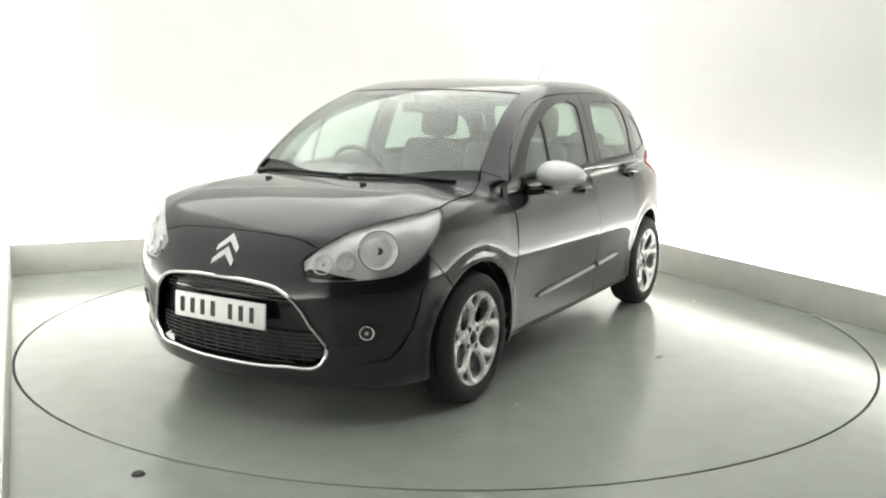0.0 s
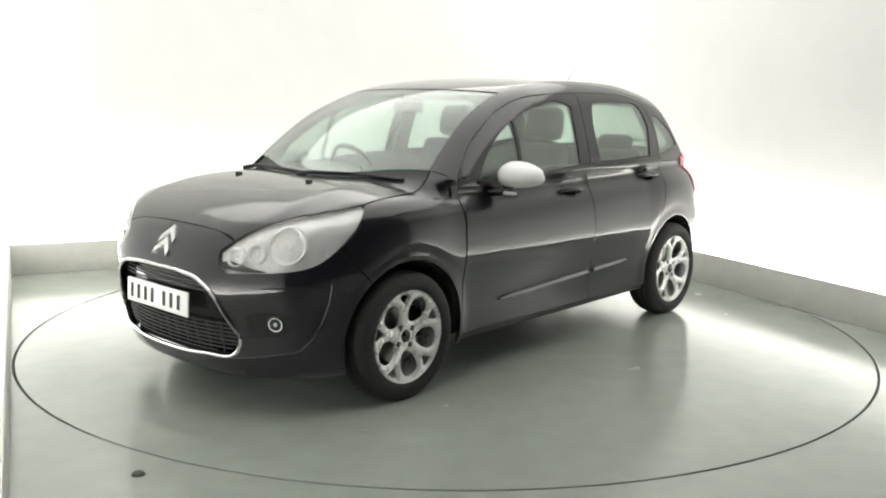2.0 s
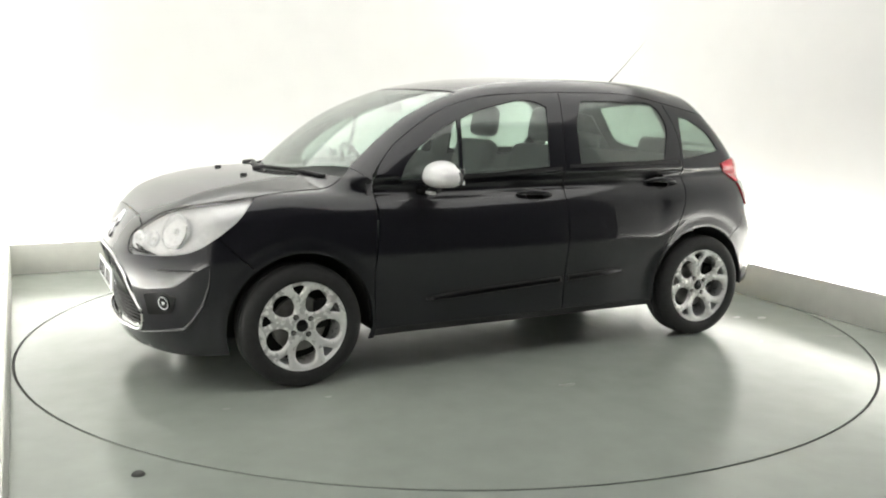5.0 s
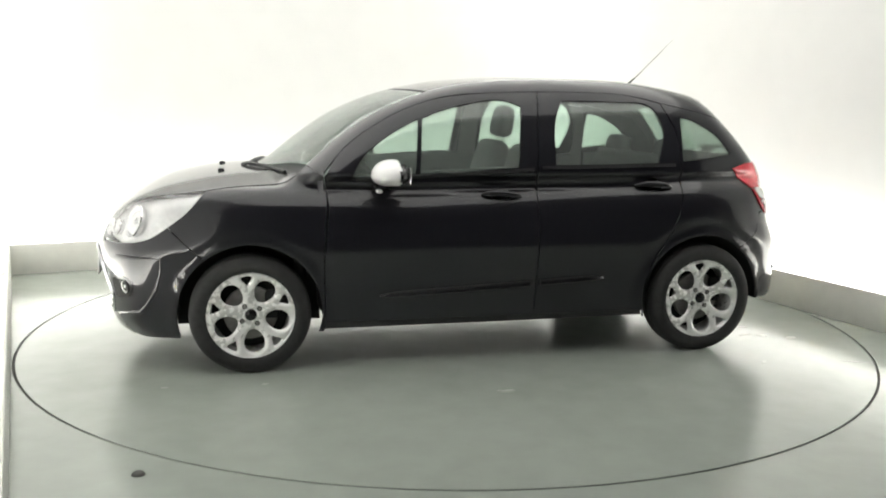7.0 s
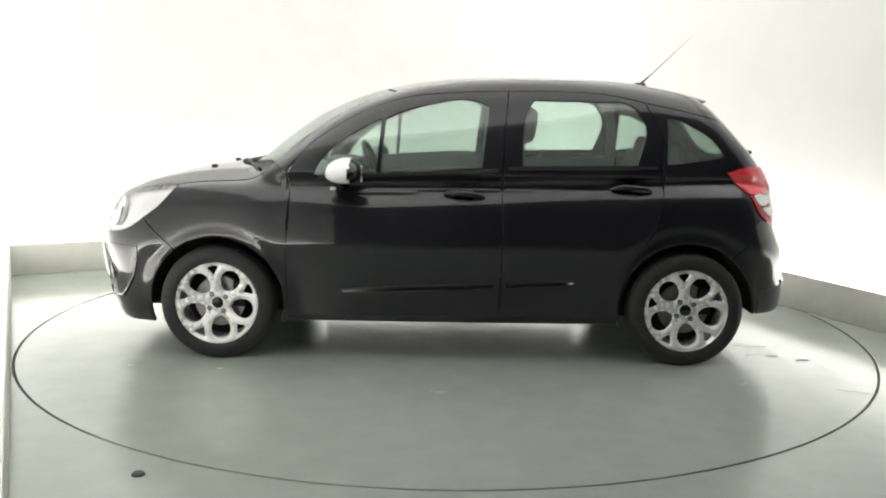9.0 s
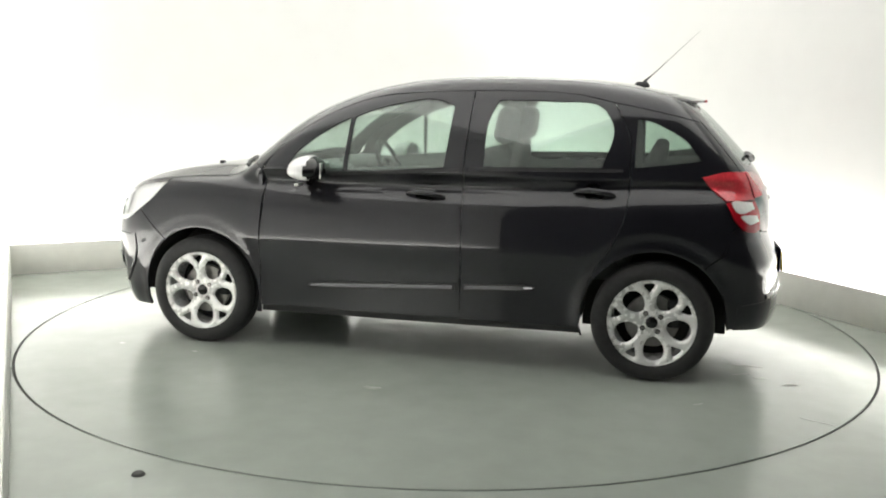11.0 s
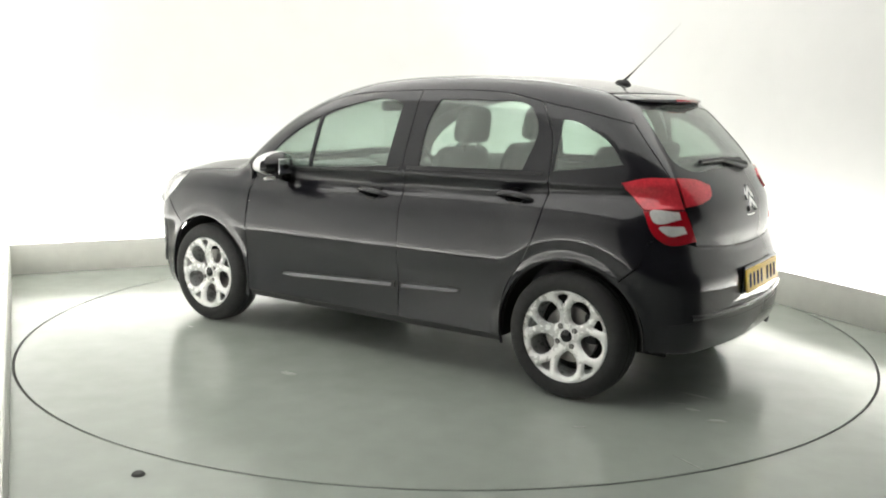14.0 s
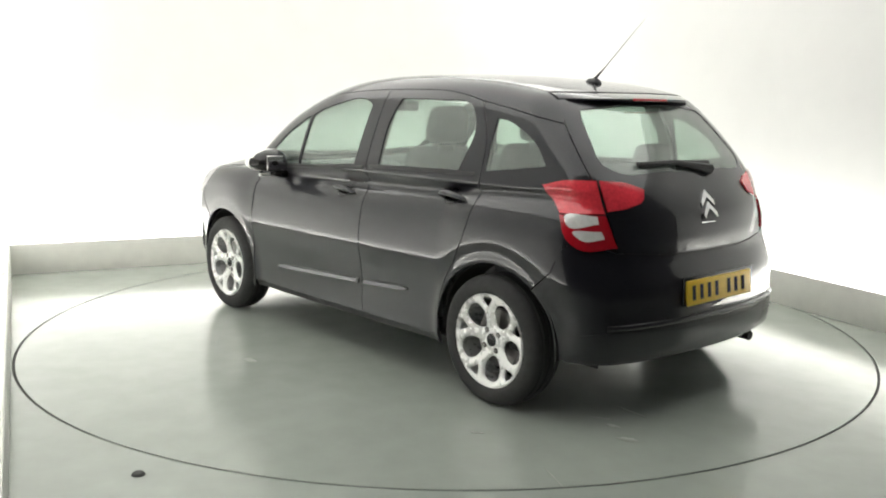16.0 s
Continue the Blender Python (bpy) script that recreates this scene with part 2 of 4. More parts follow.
def lathe(bm, profile, n=48, axis="y", m=None, closed=False):
    """profile: (radius, along the axis)."""
    rings = []
    for r, h in profile:
        ring = []
        for k in range(n):
            a = 2 * math.pi * k / n
            c = Vector((r * math.cos(a), h, r * math.sin(a))) if axis == "y" else (
                Vector((h, r * math.cos(a), r * math.sin(a))) if axis == "x" else Vector((r * math.cos(a), r * math.sin(a), h)))
            ring.append(bm.verts.new(m @ c if m else c))
        rings.append(ring)
    pairs = list(zip(rings, rings[1:])) + ([(rings[-1], rings[0])] if closed else [])
    for a, b in pairs:
        for k in range(n):
            bm.faces.new((a[k], a[(k + 1) % n], b[(k + 1) % n], b[k]))
    if not closed:
        for ring, (r, h) in ((rings[0], profile[0]), (rings[-1], profile[-1])):
            if r < 0.02:
                bm.faces.new(ring)
    return bm


def tube(bm, pts, radius, n=8, closed=False):
    """A round bar along points; radius may be a list."""
    pts = [Vector(p) for p in pts]
    rings = []
    for i, p in enumerate(pts):
        a = pts[(i - 1) % len(pts)] if closed or i else pts[i]
        b = pts[(i + 1) % len(pts)] if closed or i < len(pts) - 1 else pts[i]
        d = (b - a).normalized()
        up = Vector((0, 0, 1)) if abs(d.z) < 0.9 else Vector((1, 0, 0))
        s = d.cross(up).normalized()
        u = s.cross(d)
        r = radius[i] if isinstance(radius, (list, tuple)) else radius
        rings.append([bm.verts.new(p + (s * math.cos(2 * math.pi * k / n) + u * math.sin(2 * math.pi * k / n)) * r) for k in range(n)])
    for a, b in list(zip(rings, rings[1:])) + ([(rings[-1], rings[0])] if closed else []):
        for k in range(n):
            bm.faces.new((a[k], a[(k + 1) % n], b[(k + 1) % n], b[k]))
    if not closed:
        bm.faces.new(rings[0][::-1])
        bm.faces.new(rings[-1])
    return bm


def loop(pts, sharp=(), n=6):
    """A closed smooth curve through 2D points, with corners at the indices in sharp."""
    P = [np.asarray(p, float) for p in pts]
    N, out = len(P), []
    d = [max(np.linalg.norm(P[(i + 1) % N] - P[i]), 1e-6) for i in range(N)]

    def tangent(i, side):
        a, b = (P[i] - P[i - 1]) / d[i - 1], (P[(i + 1) % N] - P[i]) / d[i]
        if i in sharp:
            return b if side else a
        return (a * d[i] + b * d[i - 1]) / (d[i] + d[i - 1])

    for i in range(N):
        j = (i + 1) % N
        m0, m1 = tangent(i, 1) * d[i], tangent(j, 0) * d[i]
        k = 1 if (i in sharp and j in sharp and d[i] < 0.04) else max(2, min(n, int(d[i] / 0.012)))
        for s in range(k):
            t = s / k
            out.append((2 * t**3 - 3 * t**2 + 1) * P[i] + (t**3 - 2 * t**2 + t) * m0 + (3 * t**2 - 2 * t**3) * P[j] + (t**3 - t**2) * m1)
    return np.array(out)


def area2(poly):
    x, y = poly.T
    return float(np.sum(x * np.roll(y, -1) - np.roll(x, -1) * y)) / 2


def grown(poly, d):
    """The polygon (counter-clockwise) moved outwards by d."""
    e = np.roll(poly, -1, 0) - np.roll(poly, 1, 0)
    n = np.stack([e[:, 1], -e[:, 0]], 1)
    return poly + d * n / np.maximum(np.linalg.norm(n, axis=1), 1e-9)[:, None]


def inside(poly, q):
    x, y = q[:, 0][:, None], q[:, 1][:, None]
    a, b = poly, np.roll(poly, -1, 0)
    cross = (a[:, 1] > y) != (b[:, 1] > y)
    with np.errstate(divide="ignore", invalid="ignore"):
        at = (b[:, 0] - a[:, 0]) * (y - a[:, 1]) / (b[:, 1] - a[:, 1]) + a[:, 0]
    return (np.sum(cross & (x < at), 1) % 2) == 1


def filled(outline, holes, step):
    """Triangles that fill a 2D outline less its holes; outline points first, then each hole's."""
    from mathutils import geometry
    rings = [outline] + holes
    pts, edges, at = [], [], 0
    for r in rings:
        n = len(r)
        pts += [tuple(p) for p in r]
        edges += [(at + k, at + (k + 1) % n) for k in range(n)]
        at += n
    lo, hi = outline.min(0), outline.max(0)
    g = np.stack(np.meshgrid(np.arange(lo[0] + step / 2, hi[0], step), np.arange(lo[1] + step / 2, hi[1], step)), -1).reshape(-1, 2)
    if len(g):
        ok = inside(outline, g)
        for h in holes:
            ok &= ~inside(h, g)
        every = np.concatenate(rings)
        g = g[ok]
        if len(g):
            near = np.min(np.linalg.norm(g[:, None] - every[None], axis=2), 1)
            g = g[near > step * 0.45]
            pts += [tuple(p) for p in g]
    v, _, f, ov, _, _ = geometry.delaunay_2d_cdt([Vector(p) for p in pts], edges, [], 0, 1e-7)
    v = np.array([tuple(p) for p in v])
    f = np.array([list(t) for t in f if len(t) == 3])
    mid = v[f].mean(1)
    ok = inside(outline, mid)
    for h in holes:
        ok &= ~inside(h, mid)
    return v, f[ok]


def solid(name, v3, nor, f, mat, parent, th, flip=False):
    """A sheet with thickness from surface points, their normals and triangles."""
    n = len(v3)
    if flip:
        f = f[:, ::-1]
    inner = v3 - nor * th
    edges = {}
    for t in f:
        for a, b in ((t[0], t[1]), (t[1], t[2]), (t[2], t[0])):
            edges[(a, b)] = edges.get((a, b), 0) + 1
    rim = [(a, b) for a, b in edges if (b, a) not in edges]
    verts, normals = [v3, inner], [nor, -nor]
    faces = [tuple(t) for t in f] + [tuple(t[::-1] + n) for t in f]
    # rim with its own, outward normals
    side = {}
    for a, b in rim:
        d = np.cross(v3[b] - v3[a], nor[a])
        d = d / max(np.linalg.norm(d), 1e-9)
        for k in (a, b):
            side[k] = side.get(k, 0) + d
    keys = list(side)
    idx = {k: i for i, k in enumerate(keys)}
    m = len(keys)
    sn = np.array([side[k] / max(np.linalg.norm(side[k]), 1e-9) for k in keys])
    verts += [v3[keys], inner[keys]]
    normals += [sn, sn]
    for a, b in rim:
        faces.append((2 * n + idx[b], 2 * n + idx[a], 2 * n + m + idx[a], 2 * n + m + idx[b]))
    return link(name, np.concatenate(verts), faces, mat, parent, np.concatenate(normals))


def panel(name, pts, mat, parent, sharp=(), holes=(), chart="side", gap=0.0025, inset=0.0, th=0.012, step=0.035, mirror=False, both=False, label=""):
    """A panel of the body: an outline of points on it, lifted onto the form. both: pts run from the centre line round the left half, and are mirrored."""
    to2 = to_side if chart == "side" else (lambda q: (q[0], q[1]))

    def flat(ps, sh):
        q = [to2(p) for p in ps]
        sh = {i for i, p in enumerate(ps) for c in sh if (i == c if isinstance(c, int) else np.linalg.norm(p - c) < 1e-5)}
        if both:
            N = len(q)
            if chart == "side":
                c = math.copysign(SPINE + TURN_R * math.pi / 2, ps[0][0])
                other = [(2 * c - a, b) for a, b in q]
            else:
                other = [(a, -b) for a, b in q]
            q = q + other[::-1][1 if abs(ps[-1][1]) < 1e-6 else 0:(-1 if abs(ps[0][1]) < 1e-6 else None)]
            off = len(q)
            lead = 1 if abs(ps[0][1]) < 1e-6 else 0
            for k in list(sh):
                j = (off - k) if lead else (off - 1 - k)
                sh.add(j % off)
        poly = loop(q, sh)
        return poly if area2(poly) > 0 else poly[::-1]

    out = grown(flat(pts, sharp), -gap)
    hs = [grown(flat(h, s), gap) for h, s in holes]
    v, f = filled(out, hs, step)
    v3 = chart_side(v[:, 0], v[:, 1]) if chart == "side" else chart_top(v[:, 0], v[:, 1])
    nor = grad(v3)
    fn = np.cross(v3[f[:, 1]] - v3[f[:, 0]], v3[f[:, 2]] - v3[f[:, 0]])
    bad = np.sum(fn * nor[f[:, 0]], 1) < 0
    f = np.where(bad[:, None], f[:, ::-1], f)
    v3 = v3 - nor * inset
    if mirror:
        k = np.array([1, -1, 1])
        v3, nor = v3 * k, nor * k
    ob = solid(name, v3, nor, f, mat, parent, th, mirror)
    if label:
        tagged(ob, label)
    return ob


@functools.lru_cache(maxsize=None)
def T(x, y):
    return chart_top([x], [y])[0]


def arch(ax, a0, a1, n=9, r=ARCH_R):
    return [S(ax + r * math.cos(radians(a)), HUB_Z + r * math.sin(radians(a))) for a in np.linspace(a0, a1, n)]


def along(pts, n=4):
    """More points on a line over the top of the body."""
    out = [pts[0]]
    for a, b in zip(pts, pts[1:]):
        out += [T(*(np.asarray(a[:2]) + (np.asarray(b[:2]) - np.asarray(a[:2])) * t)) for t in np.linspace(0, 1, n + 1)[1:]]
    return out


def round_line(a, b, n):
    """Points between two points, straight in the side chart, ends left out."""
    (p0, z0), (p1, z1) = to_side(a), to_side(b)
    t = np.linspace(0, 1, n + 2)[1:-1]
    return list(chart_side(p0 + (p1 - p0) * t, z0 + (z1 - z0) * t))
# ---- the booth ----
def slab(name, u0, u1, v0, v1, z0, z1, mat, label, category="wall", bevel=0.004):
    bm = bmesh.new()
    box(bm, ((u0 + u1) / 2, (v0 + v1) / 2, (z0 + z1) / 2), (u1 - u0, v1 - v0, z1 - z0), bevel, seg=2)
    ob = part(name, bm, mat, None)
    ob.matrix_world = BOOTH
    return tagged(ob, label, category, kind="structure")


RING = 2.459


def ground():
    bm = bmesh.new()
    n = 128
    inner = [bm.verts.new((RING * math.cos(2 * math.pi * k / n), RING * math.sin(2 * math.pi * k / n), 0)) for k in range(n)]
    lower = [bm.verts.new((v.co.x, v.co.y, -0.05)) for v in inner]
    big = [bm.verts.new((14 * math.cos(2 * math.pi * k / n), 14 * math.sin(2 * math.pi * k / n), 0)) for k in range(n)]
    for k in range(n):
        j = (k + 1) % n
        bm.faces.new((inner[k], big[k], big[j], inner[j]))
        bm.faces.new((lower[k], inner[k], inner[j], lower[j]))
    bm.faces.new(lower)
    ob = part("floor", bm, FLOOR, None, sharp=0.5)
    tagged(ob, "glossy grey-green painted concrete floor round a turntable", "floor", kind="structure")
    bm = bmesh.new()
    for r0, r1 in ((RING - 0.0125, RING),):
        lathe(bm, [(r1 - 0.001, -0.006), (r0, -0.006), (r0, -0.04), (r1 - 0.001, -0.04)], 128, "z", closed=True)
    ob = part("floor_seam", bm, SEAM, None)
    tagged(ob, "dark circular gap round the turntable in the floor", "seam", kind="structure")


def turntable():
    bm = bmesh.new()
    lathe(bm, [(0.01, 0.0), (0.8, 0.0), (1.6, 0.0), (RING - 0.015, 0.0), (RING - 0.013, -0.002), (RING - 0.013, -0.04), (0.01, -0.04)], 128, "z")
    ob = part("turntable", bm, DISC, None, sharp=0.5)
    return tagged(ob, "round grey-green painted turntable flush with the floor", "turntable")


def stain(parent, x, y, sx, sy, turn, seed):
    """A thin worn mark on the turntable's paint."""
    rnd = random.Random(seed)
    bm = bmesh.new()
    n = 22
    c, s = math.cos(radians(turn)), math.sin(radians(turn))
    rim = []
    for k in range(n):
        a = 2 * math.pi * k / n
        q = 0.75 + 0.4 * rnd.random()
        u, v = sx * math.cos(a) * q, sy * math.sin(a) * q
        rim.append((x + u * c - v * s, y + u * s + v * c))
    top = [bm.verts.new((u, v, 0.0008)) for u, v in rim]
    low = [bm.verts.new((x + (u - x) * 1.05, y + (v - y) * 1.05, 0.0001)) for u, v in rim]
    bm.faces.new(top)
    for k in range(n):
        j = (k + 1) % n
        bm.faces.new((low[k], low[j], top[j], top[k]))
    part("stain", bm, STAIN, parent, "small dark worn mark")


ground()
DISC_THING = turntable()
for k, (x, y, sx, sy, turn) in enumerate(((0.01, 1.365, 0.035, 0.02, 20), (0.05, 1.36, 0.02, 0.02, 0), (-1.75, 0.43, 0.10, 0.008, -6), (-1.81, 0.64, 0.035, 0.018, 10), (-1.95, 0.72, 0.05, 0.022, 30),
                                         (-1.72, 0.60, 0.05, 0.007, 25), (-2.02, 1.245, 0.09, 0.004, -25), (1.15, 1.05, 0.02, 0.012, 0), (1.62, 1.02, 0.02, 0.011, 0), (-1.5, 1.15, 0.03, 0.01, 40))):
    stain(DISC_THING, x, y, sx, sy, turn, k)
W = TROUGH
UPTO = RIGHT + W


def cyclorama():
    """One white wall that bends round three sides of the booth, with rounded corners."""
    r, path = 0.55, []
    for k in range(13):
        a = radians(180 - 90 * k / 12)
        path.append((LEFT - W + r + r * math.cos(a), BACK + W - r + r * math.sin(a)))
    for k in range(13):
        a = radians(90 - 90 * k / 12)
        path.append((UPTO - r + r * math.cos(a), BACK + W - r + r * math.sin(a)))
    path = [(LEFT - W, FRONT)] + path + [(UPTO, FRONT)]
    bm = bmesh.new()
    rows = []
    for k, (u, v) in enumerate(path):
        a, b = Vector(path[max(k - 1, 0)]), Vector(path[min(k + 1, len(path) - 1)])
        d = (b - a).normalized()
        n = Vector((-d.y, d.x)) * 0.1
        rows.append([bm.verts.new(c) for c in ((u, v, 0), (u, v, TALL), (u + n.x, v + n.y, TALL), (u + n.x, v + n.y, 0))])
    for a, b in zip(rows, rows[1:]):
        for k in range(4):
            bm.faces.new((a[k], a[(k + 1) % 4], b[(k + 1) % 4], b[k]))
    bm.faces.new(rows[0])
    bm.faces.new(rows[-1])
    ob = part("wall_back", bm, WALL, None)
    ob.matrix_world = BOOTH
    tagged(ob, "plain white studio wall bending round the booth", "wall", kind="structure")


cyclorama()
slab("plinth_back", LEFT - 0.02, RIGHT + 0.02, BACK, BACK + 0.02, 0, 0.235, PLINTH, "low pale grey plinth board before the white wall", "plinth")
slab("plinth_right", RIGHT, RIGHT + 0.02, FRONT, BACK - 0.001, 0, 0.235, PLINTH, "low pale grey plinth board before the white wall", "plinth")
slab("plinth_left", LEFT - 0.02, LEFT, FRONT, BACK - 0.001, 0, 0.235, PLINTH, "low pale grey plinth board before the white wall", "plinth")
slab("ceiling", LEFT - W - 0.1, UPTO + 0.1, FRONT, BACK + W + 0.1, TALL + 0.002, TALL + 0.1, WALL, "plain white booth ceiling", "ceiling")
# the dim hall in which the booth stands
slab("wall_hall_front", -8, 8, -9.1, -9.0, 0, 5, HALL, "dark hall wall", "wall")
slab("wall_hall_left", -8.1, -8, -9, 6, 0, 5, HALL, "dark hall wall", "wall")
slab("wall_hall_right", 8, 8.1, -9, 6, 0, 5, HALL, "dark hall wall", "wall")
slab("wall_hall_back", -8, 8, 6, 6.1, 0, 5, HALL, "dark hall wall", "wall")
slab("ceiling_hall", -8.1, 8.1, -9.1, 6.1, 5.002, 5.1, HALL, "dark hall ceiling", "ceiling")


def added_ceiling_light():
    """An unseen glowing ceiling over the turntable, added for soft overhead sheen, in a slim frame."""
    e = tagged(new("added_ceiling_light"), "large unseen light ceiling in a white frame, added for soft overhead light", "ceiling light")
    e.matrix_world = BOOTH @ pose(-0.02, -0.2, TALL)
    hx, hy = 2.45, 2.85
    for x, y, sx, sy in ((0, hy, 2 * hx + 0.05, 0.05), (0, -hy, 2 * hx + 0.05, 0.05), (hx, 0, 0.05, 2 * hy - 0.06), (-hx, 0, 0.05, 2 * hy - 0.06)):
        bm = bmesh.new()
        box(bm, (x, y, -0.03), (sx, sy, 0.06), 0.004, seg=1)
        part("frame", bm, WHITE_CAP, e)
    bm = bmesh.new()
    box(bm, (0, 0, -0.02), (2 * hx - 0.06, 2 * hy - 0.06, 0.03), 0.003, seg=1)
    part("diffuser", bm, glow("lit_diffuser", (1, 0.992, 0.97), CEILING_GLOW), e)


added_ceiling_light()


def tube_light(m, length):
    e = tagged(new("tube_light"), "long fluorescent tube lying in the wall trough", "tube light", "trough lights")
    e.matrix_world = m
    bm = bmesh.new()
    tube(bm, [(-length / 2, 0, 0.024), (length / 2, 0, 0.024)], 0.013, 10)
    part("tube", bm, glow("lit_tube", (1, 0.98, 0.95), 6.0), e)
    for s in (-1, 1):
        bm = bmesh.new()
        box(bm, (s * length / 2, 0, 0.02), (0.04, 0.035, 0.04), 0.004, seg=1)
        part("tube_holder", bm, PLINTH, e)


tube_light(BOOTH @ pose(-0.02, BACK + 0.2, 0), 4.6)
tube_light(BOOTH @ pose(RIGHT + 0.2, -0.3, 0, 0, 0, 90), 5.2)
tube_light(BOOTH @ pose(LEFT - 0.2, -0.3, 0, 0, 0, 90), 5.2)


def floor_stud():
    bm = bmesh.new()
    lathe(bm, [(0.001, 0.012), (0.016, 0.011), (0.022, 0.006), (0.026, 0.0)], 20, "z")
    ob = part("floor_stud", bm, SEAM, None)
    ob.matrix_world = pose(-1.122, -2.363, 0)
    tagged(ob, "small dark round stud in the grey floor", "floor stud")


floor_stud()
# ---- the car ----
CAR = tagged(new("car"), "small black five-door hatchback with silver alloy wheels and white mirror caps", "car")

# shut lines shared by neighbouring panels (left side)
DOOR_FRONT = [S(0.865, 0.245), S(0.868, 0.57), S(0.85, 0.90)]
DOOR_TOP = [S(0.865, 0.985), S(0.805, 1.08), S(0.735, 1.15), S(0.61, 1.237), S(0.487, 1.305), S(0.28, 1.38), S(-0.02, 1.416), S(-0.285, 1.426)]
DOOR_MID = [S(-0.258, 1.03), S(-0.262, 0.62), S(-0.252, 0.245)]
REAR_TOP = [S(-0.5, 1.428), S(-0.8, 1.415), S(-1.0, 1.375)]
REAR_BACK = [S(-1.085, 1.2), S(-1.095, 1.04), S(-1.075, 0.80), S(-1.005, 0.64), S(-0.925, 0.51), S(-0.885, 0.39), S(-0.878, 0.245)]
FOOT = T(0.945, 0.672)                                # foot of the screen pillar
PILLAR_FOOT = round_line(DOOR_TOP[0], FOOT, 6)         # where the pillar meets the wing
BONNET_SIDE = along([T(0.99, 0.69), T(1.2, 0.715), T(1.44, 0.745)])
LAMP_TIP = BONNET_SIDE[-1]
LAMP_TOP = along([LAMP_TIP, T(1.55, 0.725), T(1.66, 0.68), T(1.765, 0.59), T(1.845, 0.505), T(1.90, 0.44)], 2)[1:]
LAMP_NOSE = T(1.942, 0.392)
LAMP_LOW = [F(0.43, 0.652), F(0.54, 0.648), F(0.62, 0.652), S(1.71, 0.69), S(1.625, 0.745), S(1.53, 0.82)]
SCREEN_BASE = [T(1.17, 0), T(1.13, 0.25), T(1.03, 0.48), FOOT]
SCREEN_SIDE = [T(0.75, 0.634), T(0.51, 0.592), T(0.32, 0.568)]
SCREEN_TOP = [T(0.39, 0.27), T(0.415, 0)]
ROOF_SIDE = [T(-0.3, 0.565), T(-1.0, 0.555), T(-1.255, 0.51)]
ROOF_BACK = [T(-1.30, 0.25), T(-1.315, 0)]
GATE_SIDE = [R(0.52, 1.385), R(0.575, 1.28), R(0.60, 1.20), R(0.615, 1.08), R(0.60, 0.95), R(0.585, 0.80), R(0.57, 0.745)]
QUARTER_TOP = round_line(REAR_TOP[-1], R(0.575, 1.28), 8)
GATE_LOW = [R(0.30, 0.722), R(0, 0.715)]


